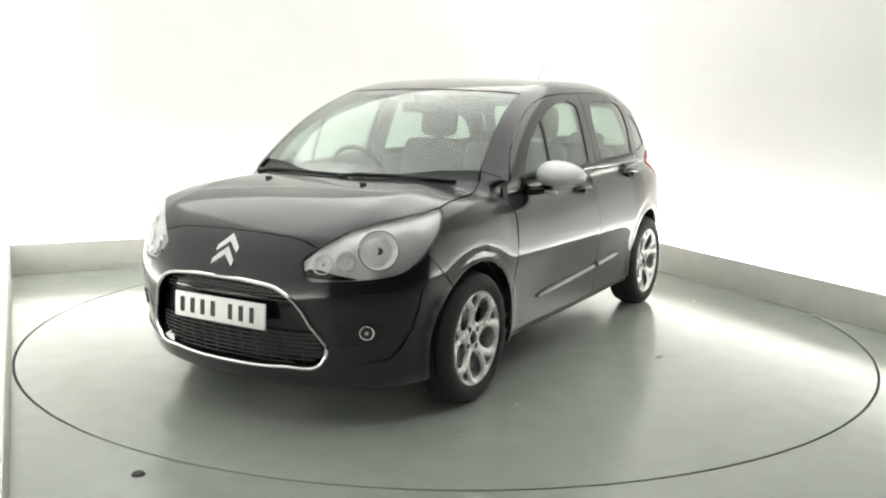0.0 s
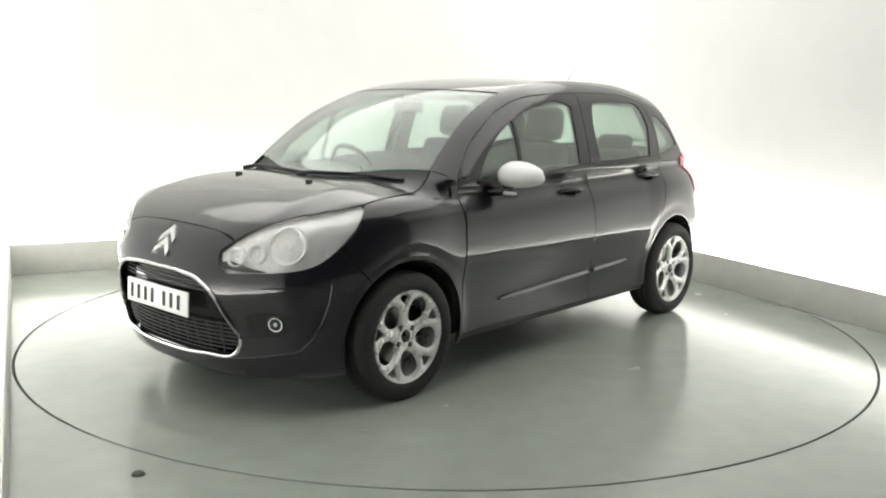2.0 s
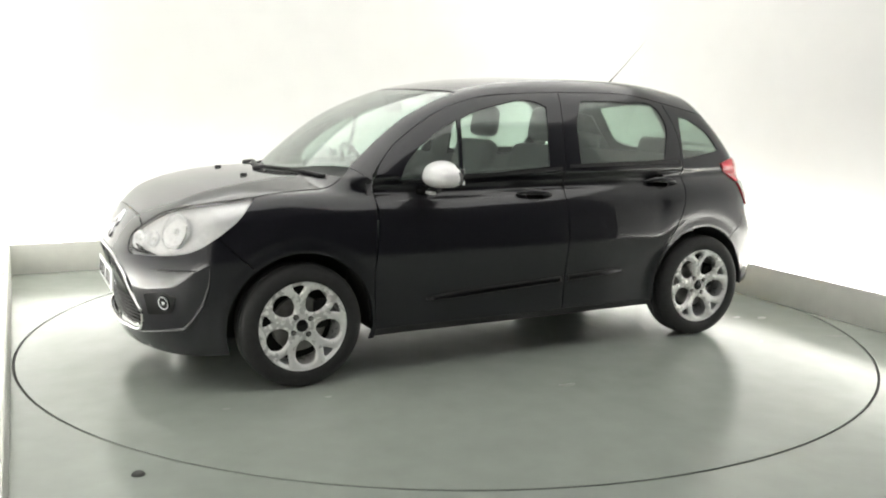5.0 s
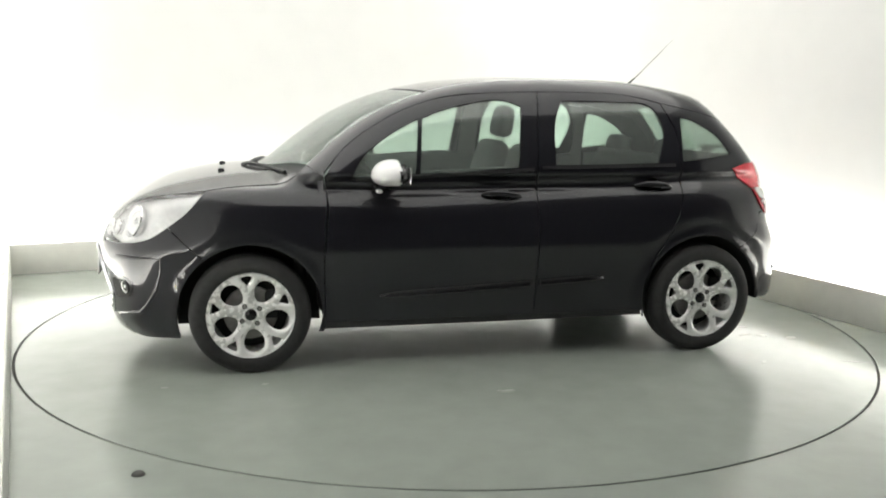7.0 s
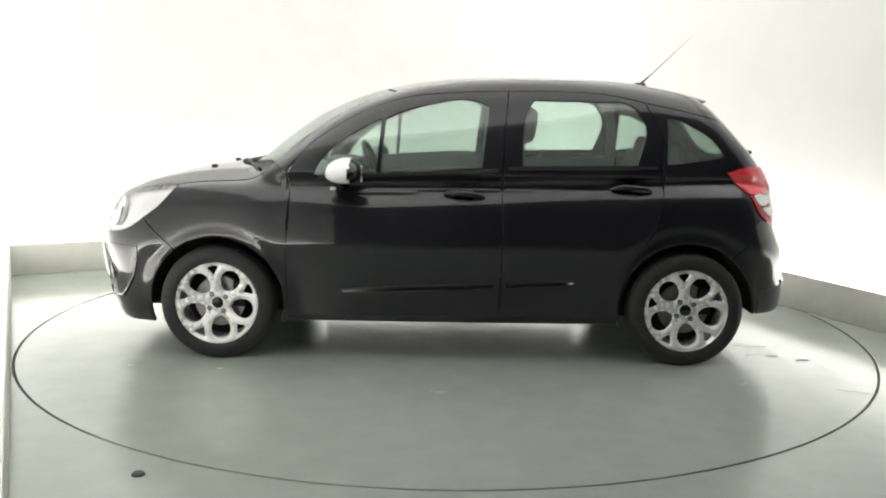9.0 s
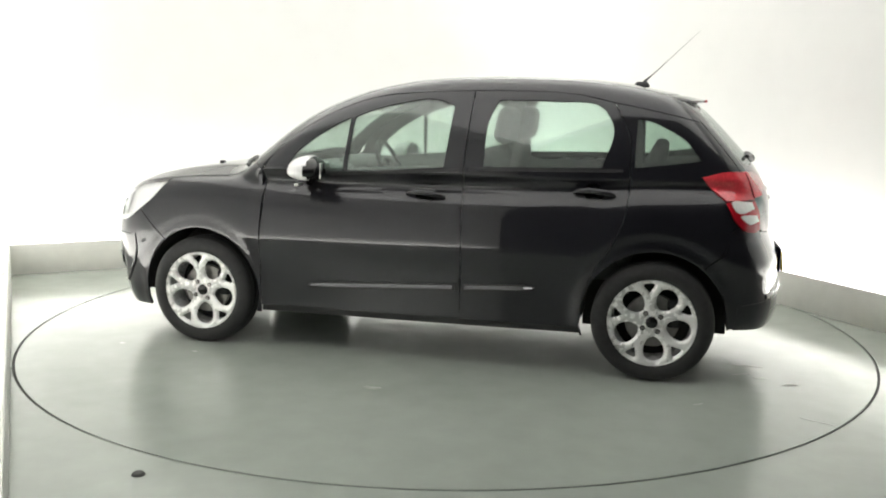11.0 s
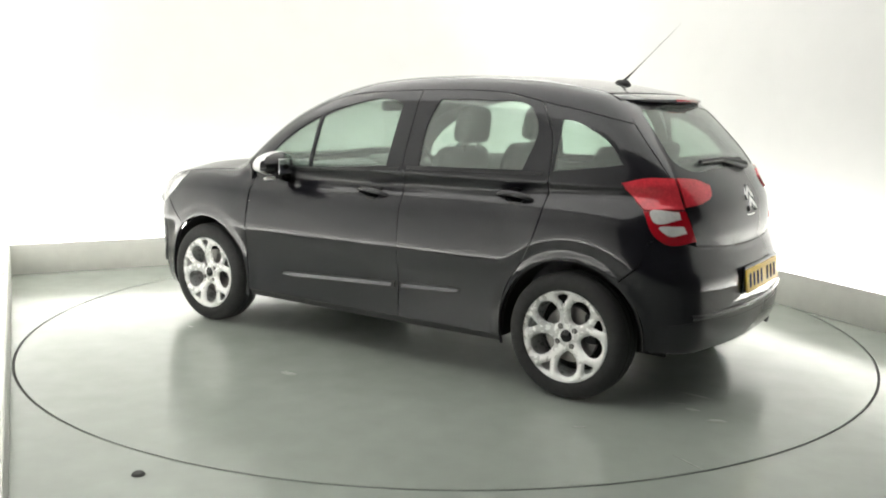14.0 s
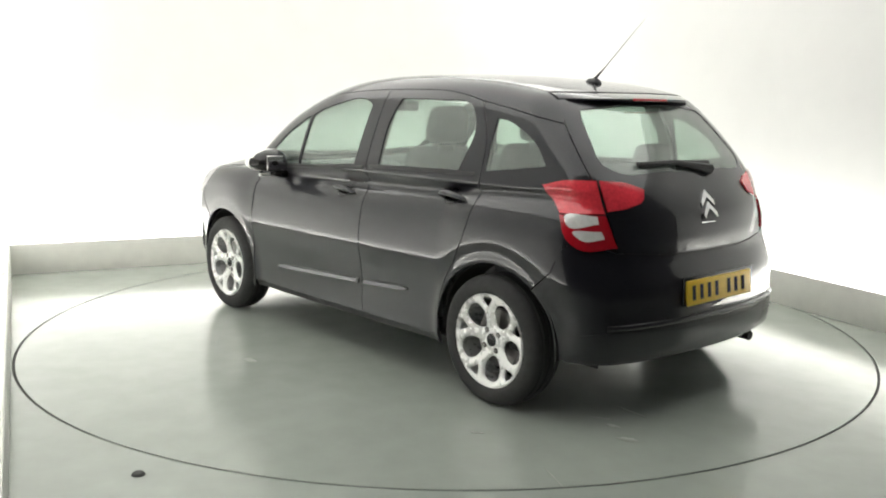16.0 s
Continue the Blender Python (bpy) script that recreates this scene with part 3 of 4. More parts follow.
def bodywork():
    # bonnet, screen, roof
    panel("bonnet", [T(1.225, 0), T(1.19, 0.25), T(1.09, 0.48)] + BONNET_SIDE + LAMP_TOP + [T(1.895, 0.37), T(1.892, 0.2), T(1.892, 0)], PAINT, CAR,
          (3, LAMP_TIP, LAMP_TOP[-1]), gap=0.0015, chart="top", both=True)
    panel("scuttle", [T(1.235, 0), T(1.20, 0.25), T(1.10, 0.48), T(0.985, 0.68), T(0.935, 0.662), T(1.01, 0.47), T(1.10, 0.25), T(1.14, 0)], PLASTIC, CAR, (3, 4), chart="top", both=True, inset=0.016,
                 label="black plastic scuttle below the windscreen")
    panel("windscreen", SCREEN_BASE + SCREEN_SIDE + SCREEN_TOP, GLASS, CAR, (3, 6), chart="top", both=True, th=0.005, label="clear windscreen with a green tint")
    panel("roof", [T(0.40, 0), T(0.375, 0.27), T(0.305, 0.568)] + ROOF_SIDE + ROOF_BACK, PAINT, CAR, (2, 5), chart="top", both=True)
    panel("roof_lining", [T(0.36, 0), T(0.33, 0.25), T(0.26, 0.49), T(-0.3, 0.50), T(-1.0, 0.47), T(-1.2, 0.44), T(-1.25, 0)], PALE_TRIM, CAR, (2, 5), chart="top", both=True, inset=0.03)
    # rear spoiler with its lamp
    bm = bmesh.new()
    rows = []
    for y in np.linspace(-0.50, 0.50, 27):
        k = abs(y) / 0.50
        root = T(-1.317 + 0.055 * k * k, y)
        reach = 0.135 - 0.035 * k * k - 0.045 * k ** 8
        rows.append([bm.verts.new(root + np.array(d)) for d in ((0.012, 0, -0.001), (-0.4 * reach, 0, -0.008), (-0.85 * reach, 0, -0.022), (-reach, 0, -0.029), (-reach, 0, -0.040), (-0.8 * reach, 0, -0.046), (-0.3 * reach, 0, -0.044), (0.012, 0, -0.03))])
    for p, q in zip(rows, rows[1:]):
        for k in range(8):
            bm.faces.new((p[k], p[(k + 1) % 8], q[(k + 1) % 8], q[k]))
    bm.faces.new(rows[0])
    bm.faces.new(rows[-1])
    tip = rows[13][3].co.copy()
    part("spoiler", bm, PAINT, CAR)
    bm = bmesh.new()
    box(bm, (tip.x - 0.001, 0, tip.z - 0.004), (0.012, 0.26, 0.013), 0.004)
    part("brake_light", bm, DEEP_RED, CAR, "thin dark red high brake lamp")
    # bumpers
    grille = [F(0, 0.622), F(0.2, 0.618), F(0.31, 0.602), F(0.385, 0.555), F(0.44, 0.46), F(0.492, 0.335), F(0.465, 0.287), F(0.3, 0.264), F(0, 0.252)]
    fog = [F(0.535, 0.460), F(0.66, 0.482), F(0.705, 0.464), F(0.682, 0.392), F(0.60, 0.366), F(0.535, 0.358)]
    bumper = panel("front_bumper", [T(1.892, 0), T(1.892, 0.2), T(1.895, 0.37), LAMP_TOP[-1], LAMP_NOSE] + LAMP_LOW[:5] + arch(AXLE, 52, -17) + [S(1.58, 0.182), F(0.6, 0.172), F(0.3, 0.168), F(0, 0.167)],
                   PAINT, CAR, (3, 9, 10, 18, 19), [(grille, ())], both=True)
    panel("grille_panel", grille, GLOSS_BLACK, bumper, both=True, inset=0.045, gap=-0.01)
    ring = [chart_side(np.array([a]), np.array([b]))[0] for a, b in loop([to_side(p) for p in grille] + [(2 * (SPINE + TURN_R * math.pi / 2) - to_side(p)[0], p[2]) for p in grille[-2:0:-1]])]
    bm = bmesh.new()
    tube(bm, [p + grad(p[None])[0] * 0.003 for p in ring], 0.0085, 8, True)
    part("grille_surround", bm, CHROME, bumper, "thin chrome surround of the grille")
    # bars of the two grille openings
    for z0, z1, n in ((0.548, 0.602, 4), (0.275, 0.405, 8)):
        for k in range(n):
            z = z0 + (z1 - z0) * k / (n - 1)
            half = np.interp(z, [0.25, 0.29, 0.33, 0.46, 0.57, 0.61], [0.2, 0.42, 0.46, 0.41, 0.34, 0.27])
            bm = bmesh.new()
            tube(bm, [F(y, z) - np.array([0.028, 0, 0]) for y in np.linspace(-half, half, 15)], 0.0036, 6)
            part("grille_bar", bm, PLASTIC, bumper)
    for k in range(11):
        y = (k - 5) * 0.075
        bm = bmesh.new()
        tube(bm, [F(y, z) - np.array([0.030, 0, 0]) for z in np.linspace(0.272, 0.41, 5)], 0.003, 5)
        part("grille_bar", bm, PLASTIC, bumper)
    for m in (False, True):
        panel("fog_surround", fog, GLOSS_BLACK, bumper, (0, 2, 5), inset=-0.0015, th=0.006, mirror=m, step=0.02)
        q = F(0.645, 0.430)
        s = -1 if m else 1
        nn = grad(q[None])[0] * np.array([1, s, 1])
        q = q * np.array([1, s, 1])
        mm = Matrix.Translation(q) @ Vector(nn).to_track_quat("Y", "Z").to_matrix().to_4x4()
        bm = bmesh.new()
        lathe(bm, [(0.038, -0.01), (0.038, 0.005), (0.034, 0.006), (0.031, 0.003)], 24, m=mm)
        lamp = part("fog_lamp", bm, GLOSS_BLACK, bumper, "round front fog lamp with a bright bowl")
        bm = bmesh.new()
        lathe(bm, [(0.001, -0.004), (0.014, -0.005), (0.031, 0.003)], 24, m=mm)
        part("reflector", bm, SILVER, lamp)
        bm = bmesh.new()
        lathe(bm, [(0.001, 0.004), (0.009, 0.003), (0.011, -0.002), (0.011, -0.006)], 16, m=mm)
        part("bulb_cap", bm, CHROME, lamp)
        # a short seam below the headlight
        bm = bmesh.new()
        seam = [F(0.60, 0.584), F(0.64, 0.588), F(0.68, 0.590), S(1.79, 0.591), S(1.72, 0.590), S(1.65, 0.587)]
        tube(bm, [np.array(p) * np.array([1, s, 1]) for p in seam], [0.001, 0.004, 0.005, 0.005, 0.004, 0.001], 8)
        part("bumper_seam", bm, PAINT, bumper)
        # creased lip round the lower corner
        bm = bmesh.new()
        lip = [S(1.662, 0.60), S(1.664, 0.52), S(1.69, 0.43), S(1.735, 0.352), F(0.712, 0.311), F(0.60, 0.284), F(0.48, 0.262), F(0.375, 0.248)]
        lip = [np.array(p) * np.array([1, s, 1]) for p in lip]
        pts = []
        for a, b in zip(lip, lip[1:]):
            pts += [a + (b - a) * t for t in (0, 0.33, 0.66)]
        pts = [F(abs(p[1]), p[2]) * np.array([1, s, 1]) if p[0] > 1.72 else S(p[0], p[2]) * np.array([1, s, 1]) for p in pts]
        tube(bm, pts, [0.002 + 0.009 * math.sin(math.pi * k / (len(pts) - 1)) for k in range(len(pts))], 8)
        part("bumper_lip", bm, PAINT, bumper)
    rear = panel("rear_bumper", GATE_LOW[::-1] + [GATE_SIDE[-1], R(0.64, 0.765), S(-1.60, 0.77), S(-1.565, 0.66)] + arch(-AXLE, 130, 181) + [S(-1.60, 0.28), R(0.6, 0.275), R(0.3, 0.275), R(0, 0.275)],
                 PAINT, CAR, (2, 5, 6, 14, 15), both=True)
    panel("lower_valance", [R(0, 0.40), R(0.35, 0.405), R(0.62, 0.42), S(-1.64, 0.40), S(-1.62, 0.275), R(0.6, 0.272), R(0.3, 0.272), R(0, 0.272)], PAINT, rear, (3, 4), both=True, inset=-0.003, th=0.006,
          label="glossy black lower valance")
    bm = bmesh.new()
    tube(bm, [R(y, 0.435) + np.array([0.004, 0, 0]) for y in np.linspace(-0.66, 0.66, 31)], 0.014, 8)
    part("bumper_lip", bm, PAINT, rear)
    # tailgate
    window = [R(0, 1.362), R(0.25, 1.358), R(0.455, 1.34), R(0.515, 1.20), R(0.535, 1.125), R(0.49, 1.085), R(0.25, 1.078), R(0, 1.075)]
    gate = panel("tailgate", [R(0, 1.412), R(0.3, 1.403)] + GATE_SIDE + GATE_LOW, PAINT, CAR, (2, 8), [(window, (2,))], both=True)
    panel("rear_window", window, REAR_GLASS, gate, (2,), both=True, inset=0.003, th=0.005, gap=-0.002, label="tinted heated rear window")
    for m in (False, True):
        s = -1 if m else 1
        # flank
        panel("front_wing", DOOR_FRONT + [DOOR_TOP[0]] + PILLAR_FOOT + [FOOT] + BONNET_SIDE + [S(1.53, 0.82), S(1.625, 0.745)] + arch(AXLE, 52, 183, 15) + [S(0.90, 0.20), S(0.87, 0.20)],
              PAINT, CAR, (0, 2, DOOR_TOP[0], FOOT, LAMP_TIP, S(1.625, 0.745), arch(AXLE, 52, 183, 15)[0], arch(AXLE, 52, 183, 15)[-1], S(0.90, 0.20), S(0.87, 0.20)), mirror=m, step=0.022)
        win = [S(0.375, 0.995), S(-0.15, 1.035), S(-0.182, 1.345), S(-0.11, 1.372), S(0.13, 1.35), S(0.29, 1.305), S(0.35, 1.278)]
        light = [S(0.725, 0.975), S(0.40, 0.992), S(0.378, 1.275), S(0.48, 1.222), S(0.605, 1.137), S(0.69, 1.05)]
        door = panel("front_door", DOOR_FRONT + DOOR_TOP + DOOR_MID, PAINT, CAR, (0, 3, 10, 13), [(win, (0, 1, 2, 6)), (light, (0, 1, 2))], mirror=m, step=0.026)
        panel("window_glass", win, GLASS, door, (0, 1, 2, 6), inset=0.006, th=0.004, gap=-0.003, mirror=m)
        panel("quarter_light", light, GLASS, door, (0, 1, 2), inset=0.006, th=0.004, gap=-0.003, mirror=m)
        panel("window_seal", [S(0.70, 0.962), S(-0.235, 1.012), S(-0.235, 1.03), S(0.70, 0.978)], PLASTIC, door, (0, 1, 2, 3), inset=-0.004, th=0.008, mirror=m, gap=0)
        rdoor = panel("rear_door", DOOR_MID[::-1] + [DOOR_TOP[-1]] + REAR_TOP + REAR_BACK, PAINT, CAR, (0, 3, 6, 13),
                      [([S(-0.36, 1.045), S(-0.955, 1.056), S(-0.998, 1.26), S(-0.945, 1.345), S(-0.71, 1.375), S(-0.42, 1.378), S(-0.382, 1.3)], (0, 1, 5))], mirror=m, step=0.026)
        panel("window_glass", [S(-0.36, 1.045), S(-0.955, 1.056), S(-0.998, 1.26), S(-0.945, 1.345), S(-0.71, 1.375), S(-0.42, 1.378), S(-0.382, 1.3)], GLASS, rdoor, (0, 1, 5), inset=0.006, th=0.004, gap=-0.003, mirror=m)
        panel("window_seal", [S(-0.285, 1.022), S(-1.06, 1.035), S(-1.06, 1.05), S(-0.285, 1.038)], PLASTIC, rdoor, (0, 1, 2, 3), inset=-0.004, th=0.008, mirror=m, gap=0)
        quarter = [S(-1.115, 1.06), S(-1.43, 1.10), S(-1.355, 1.19), S(-1.25, 1.255), S(-1.17, 1.288), S(-1.118, 1.295)]
        rq = panel("rear_quarter", REAR_BACK[::-1] + [REAR_TOP[-1]] + QUARTER_TOP + GATE_SIDE[1:4] + [R(0.60, 0.95), R(0.60, 0.79), S(-1.60, 0.775), S(-1.565, 0.66)] + arch(-AXLE, 130, -8, 15) + [S(-0.895, 0.205), S(-0.88, 0.205)],
                   PAINT, CAR, (0, REAR_TOP[-1], *QUARTER_TOP, R(0.575, 1.28), S(-1.60, 0.775), S(-1.565, 0.66), arch(-AXLE, 130, -8, 15)[0], arch(-AXLE, 130, -8, 15)[-1], S(-0.895, 0.205), S(-0.88, 0.205)), [(quarter, (0, 1, 5))], mirror=m, step=0.022)
        panel("quarter_window", quarter, REAR_GLASS, rq, (0, 1, 5), inset=0.004, th=0.004, gap=-0.003, mirror=m)
        panel("roof_rail", [FOOT] + SCREEN_SIDE + [T(0.0, 0.566)] + ROOF_SIDE + GATE_SIDE[:2] + QUARTER_TOP[::-1] + REAR_TOP[::-1] + DOOR_TOP[::-1] + PILLAR_FOOT, PAINT, CAR, (0, 7, 8, 9, *QUARTER_TOP, REAR_TOP[-1], DOOR_TOP[0]), chart="top", mirror=m, step=0.03, gap=0.0008)
        panel("sill", [S(0.862, 0.262), S(-0.876, 0.262), S(-0.88, 0.206), S(0.0, 0.203), S(0.868, 0.203)], PLASTIC, CAR, (0, 1, 2, 4), mirror=m, inset=0.014)
        # linings inside
        panel("door_card", [S(0.79, 0.32), S(0.78, 0.90), S(0.68, 0.95), S(-0.21, 1.0), S(-0.21, 0.32)], TRIM, door, (0, 1, 2, 3, 4), mirror=m, inset=0.055, th=0.012, gap=0, step=0.08, label="grey plastic door lining")
        panel("door_card", [S(-0.30, 0.32), S(-0.30, 1.005), S(-1.04, 1.02), S(-1.0, 0.80), S(-0.88, 0.60), S(-0.83, 0.45), S(-0.82, 0.32)], TRIM, rdoor, (0, 1, 2, 6), mirror=m, inset=0.055, th=0.012, gap=0, step=0.08, label="grey plastic door lining")
        panel("inner_pillar", [S(-0.215, 0.45), S(-0.20, 1.0), S(-0.225, 1.40), S(-0.335, 1.405), S(-0.325, 1.0), S(-0.325, 0.45)], TRIM, CAR, (0, 2, 3, 5), mirror=m, inset=0.03, th=0.02, gap=0, step=0.06)
        panel("inner_pillar", [S(-1.01, 0.85), S(-1.035, 1.04), S(-1.03, 1.22), S(-0.965, 1.375), S(-1.06, 1.365), S(-1.10, 1.22), S(-1.107, 1.04), S(-1.10, 0.85)], TRIM, CAR, (0, 3, 4, 7), mirror=m, inset=0.03, th=0.02, gap=0, step=0.06)
        panel("luggage_lining", [S(-1.12, 0.72), S(-1.12, 1.035), S(-1.46, 1.07), S(-1.5, 0.80)], TRIM, CAR, (0, 1, 2, 3), mirror=m, inset=0.06, th=0.012, gap=0, step=0.08)
        # rubbing strips
        for owner, x0, z0, x1, z1 in ((door, 0.585, 0.377, -0.235, 0.417), (rdoor, -0.278, 0.419, -0.645, 0.438)):
            rubbing_strip(owner, x0, z0, x1, z1, s)
        # handles
        for d, x, z in ((door, -0.06, 0.888), (rdoor, -0.925, 0.928)):
            cup = loop([to_side(S(x + 0.055 * math.cos(a), z + 0.004 + 0.042 * math.sin(a))) for a in np.linspace(0, 2 * math.pi, 9)[:-1]])
            panel("handle_cup", [S(a, b) for a, b in cup[::3]], GLOSS_BLACK, d, mirror=m, inset=-0.001, th=0.004, gap=0, step=0.02)
            bm = bmesh.new()
            pts = []
            for t in np.linspace(-1, 1, 13):
                q = S(x + 0.105 * t, z - 0.006 + 0.006 * t)
                pts.append((q + grad(q[None])[0] * (0.004 + 0.026 * (1 - t**4))) * np.array([1, s, 1]))
            tube(bm, pts, [0.006 + 0.010 * (1 - abs(t) ** 3) for t in np.linspace(-1, 1, 13)], 10)
            part("handle", bm, PAINT, d, "black pull handle")
        # headlamp: silver housing, bowls and a clear lens
        lens_pts = [LAMP_TIP] + LAMP_TOP + [LAMP_NOSE] + LAMP_LOW
        lens = panel("headlight", lens_pts, CLEAR, CAR, (LAMP_TIP, LAMP_NOSE), mirror=m, inset=0.0, th=0.004, step=0.03, label="clear swept-back headlight with silver reflectors")
        panel("lamp_housing", lens_pts, SILVER, lens, (LAMP_TIP, LAMP_NOSE), mirror=m, inset=0.022, th=0.004, step=0.03, gap=-0.004)
        for (y, z), r in (((0.475, 0.712), 0.040), ((0.565, 0.725), 0.036), ((0.672, 0.768), 0.076)):
            q = F(y, z)
            nn = np.array([0.86, 0.42, 0.3])
            q = (q - grad(q[None])[0] * (0.018 if r < 0.06 else 0.024)) * np.array([1, s, 1])
            mm = Matrix.Translation(q) @ Vector(nn * np.array([1, s, 1])).to_track_quat("Y", "Z").to_matrix().to_4x4()
            bm = bmesh.new()
            lathe(bm, [(0.001, -0.03), (r * 0.5, -0.022), (r * 0.85, -0.002), (r, 0.014), (r * 1.06, 0.014), (r * 1.06, -0.01)], 32, m=mm)
            bowl = part("reflector", bm, SILVER, lens, "round chrome lamp reflector")
            bm = bmesh.new()
            lathe(bm, [(0.001, 0.006), (r * 0.2, 0.004), (r * 0.26, -0.012), (r * 0.26, -0.025)], 20, m=mm)
            part("bulb_cap", bm, CHROME, bowl)
            bm = bmesh.new()
            lathe(bm, [(r * 1.06, 0.010), (r * 1.06, 0.017), (r * 1.11, 0.017), (r * 1.11, 0.010)], 32, m=mm, closed=True)
            part("bowl_ring", bm, CHROME, bowl)
        panel("lamp_trim", [F(0.395, 0.66), F(0.54, 0.65), F(0.62, 0.653), F(0.55, 0.668), F(0.41, 0.682)], GLOSS_BLACK, lens, (0, 2), mirror=m, inset=0.012, th=0.004, gap=0, step=0.02)
        # rear lamp in its four fields
        tl = panel("rear_light", [S(-1.435, 1.02), S(-1.53, 1.045), R(0.60, 1.045), R(0.605, 0.905), S(-1.555, 0.905), S(-1.49, 0.955)], RED_LENS, CAR, (0, 2, 3, 4), mirror=m, inset=-0.008, th=0.016, step=0.025, label="red and clear rear lamp")
        panel("gate_lamp", [R(0.592, 1.045), R(0.48, 1.035), R(0.39, 1.005), R(0.41, 0.965), R(0.50, 0.93), R(0.597, 0.915)], RED_LENS, tl, (0, 2, 5), mirror=m, inset=-0.008, th=0.016, step=0.025)
        panel("lower_lens", [S(-1.552, 0.903), R(0.605, 0.903), R(0.575, 0.765), S(-1.65, 0.765), S(-1.61, 0.80)], DEEP_RED, tl, (0, 1, 2), mirror=m, inset=-0.008, th=0.016, step=0.025)
        panel("indicator_lens", [S(-1.580, 0.892), R(0.64, 0.896), R(0.645, 0.866), S(-1.60, 0.860)], CLEAR_LENS, tl, (1, 2), mirror=m, inset=-0.011, th=0.008, step=0.02, gap=0)
        panel("reversing_lens", [S(-1.625, 0.832), R(0.642, 0.837), R(0.632, 0.806), S(-1.66, 0.800)], CLEAR_LENS, tl, (1, 2), mirror=m, inset=-0.011, th=0.008, step=0.02, gap=0)
        # mirror
        mirror_parts(s, door)
    return gate, bumper, rear


def rubbing_strip(owner, x0, z0, x1, z1, s):
    """A slim wedge along the door with a bright face that leans back a little."""
    for name, mat, sec in (("rubbing_strip", PLASTIC, ((-0.006, -0.017), (0.017, -0.013), (0.007, 0.014), (-0.006, 0.017))), ("chrome_insert", DARK_CHROME, ((0.0130, -0.008), (0.0169, -0.008), (0.0108, 0.008), (0.0060, 0.008)))):
        bm = bmesh.new()
        rows = []
        for t in np.linspace(0, 1, 13):
            if name == "chrome_insert":
                t = 0.02 + 0.96 * t
            z = z0 + (z1 - z0) * t
            q = S(x0 + (x1 - x0) * t, z)
            k = 0.35 + 0.65 * min(1.0, t / 0.12) if x0 > 0 else 0.35 + 0.65 * min(1.0, (1 - t) / 0.2)
            rows.append([bm.verts.new((q[0], s * (q[1] + d), z + e * k)) for d, e in sec])
        for p, q in zip(rows, rows[1:]):
            for i in range(4):
                bm.faces.new((p[i], p[(i + 1) % 4], q[(i + 1) % 4], q[i]))
        bm.faces.new(rows[0])
        bm.faces.new(rows[-1])
        owner = part(name, bm, mat, owner, sharp=0.3)


def mirror_parts(s, door):
    bm = bmesh.new()
    bmesh.ops.create_uvsphere(bm, u_segments=32, v_segments=20, radius=1.0)
    for v in bm.verts:
        x, y, z = v.co
        k = 1 - 0.18 * y                      # wider at the door, slimmer outside
        v.co = Vector((0.540 + 0.105 * (x if x > 0 else x * 0.85), s * (0.922 + 0.130 * math.copysign(abs(y) ** 0.95, y)), 1.0 + (0.080 if z > 0 else 0.052) * math.copysign(abs(z) ** 0.88, z) * k))
    low = bm.copy()
    bmesh.ops.delete(bm, geom=[v for v in bm.verts if v.co.z < 0.953 or v.co.x < 0.508], context="VERTS")
    for v in low.verts:
        v.co = Vector((0.535, s * 0.915, 1.0)) + (v.co - Vector((0.535, s * 0.915, 1.0))) * 0.982
    house = part("door_mirror", low, GLOSS_BLACK, door, "door mirror with a white cap")
    part("mirror_cap", bm, WHITE_CAP, house, "white mirror cap")
    bm = bmesh.new()
    box(bm, (0.458, s * 0.905, 1.004), (0.008, 0.13, 0.08), 0.003)
    part("mirror_glass", bm, CHROME, house)
    bm = bmesh.new()
    tube(bm, [(0.60, s * 0.76, 0.925), (0.58, s * 0.81, 0.925), (0.55, s * 0.88, 0.945)], [0.026, 0.022, 0.022], 12)
    part("mirror_arm", bm, GLOSS_BLACK, house)
    bm = bmesh.new()
    box(bm, (0.605, s * 0.90, 0.925), (0.03, 0.07, 0.018), 0.008)
    part("side_lamp", bm, CLEAR_LENS, house)


def chevrons(parent, m, size, label):
    for k in (0, 1):
        bm = bmesh.new()
        w, h, t = size, size * 0.42, size * 0.24
        z0 = (0.5 - k) * size * 0.52
        pts = [(-w / 2, z0 - h), (0, z0), (w / 2, z0 - h), (w / 2, z0 - h + t), (0, z0 + t * 1.35), (-w / 2, z0 - h + t)]
        front = [bm.verts.new(m @ Vector((x * 0.96, 0.005, z))) for x, z in pts]
        back = [bm.verts.new(m @ Vector((x, -0.012, z))) for x, z in pts]
        for a in (front, back[::-1]):
            bm.faces.new((a[0], a[1], a[4], a[5]) if a is front else (a[0], a[1], a[4], a[5]))
            bm.faces.new((a[1], a[2], a[3], a[4]))
        for i in range(6):
            j = (i + 1) % 6
            bm.faces.new((front[i], front[j], back[j], back[i]))
        part("badge", bm, CHROME, parent, label)


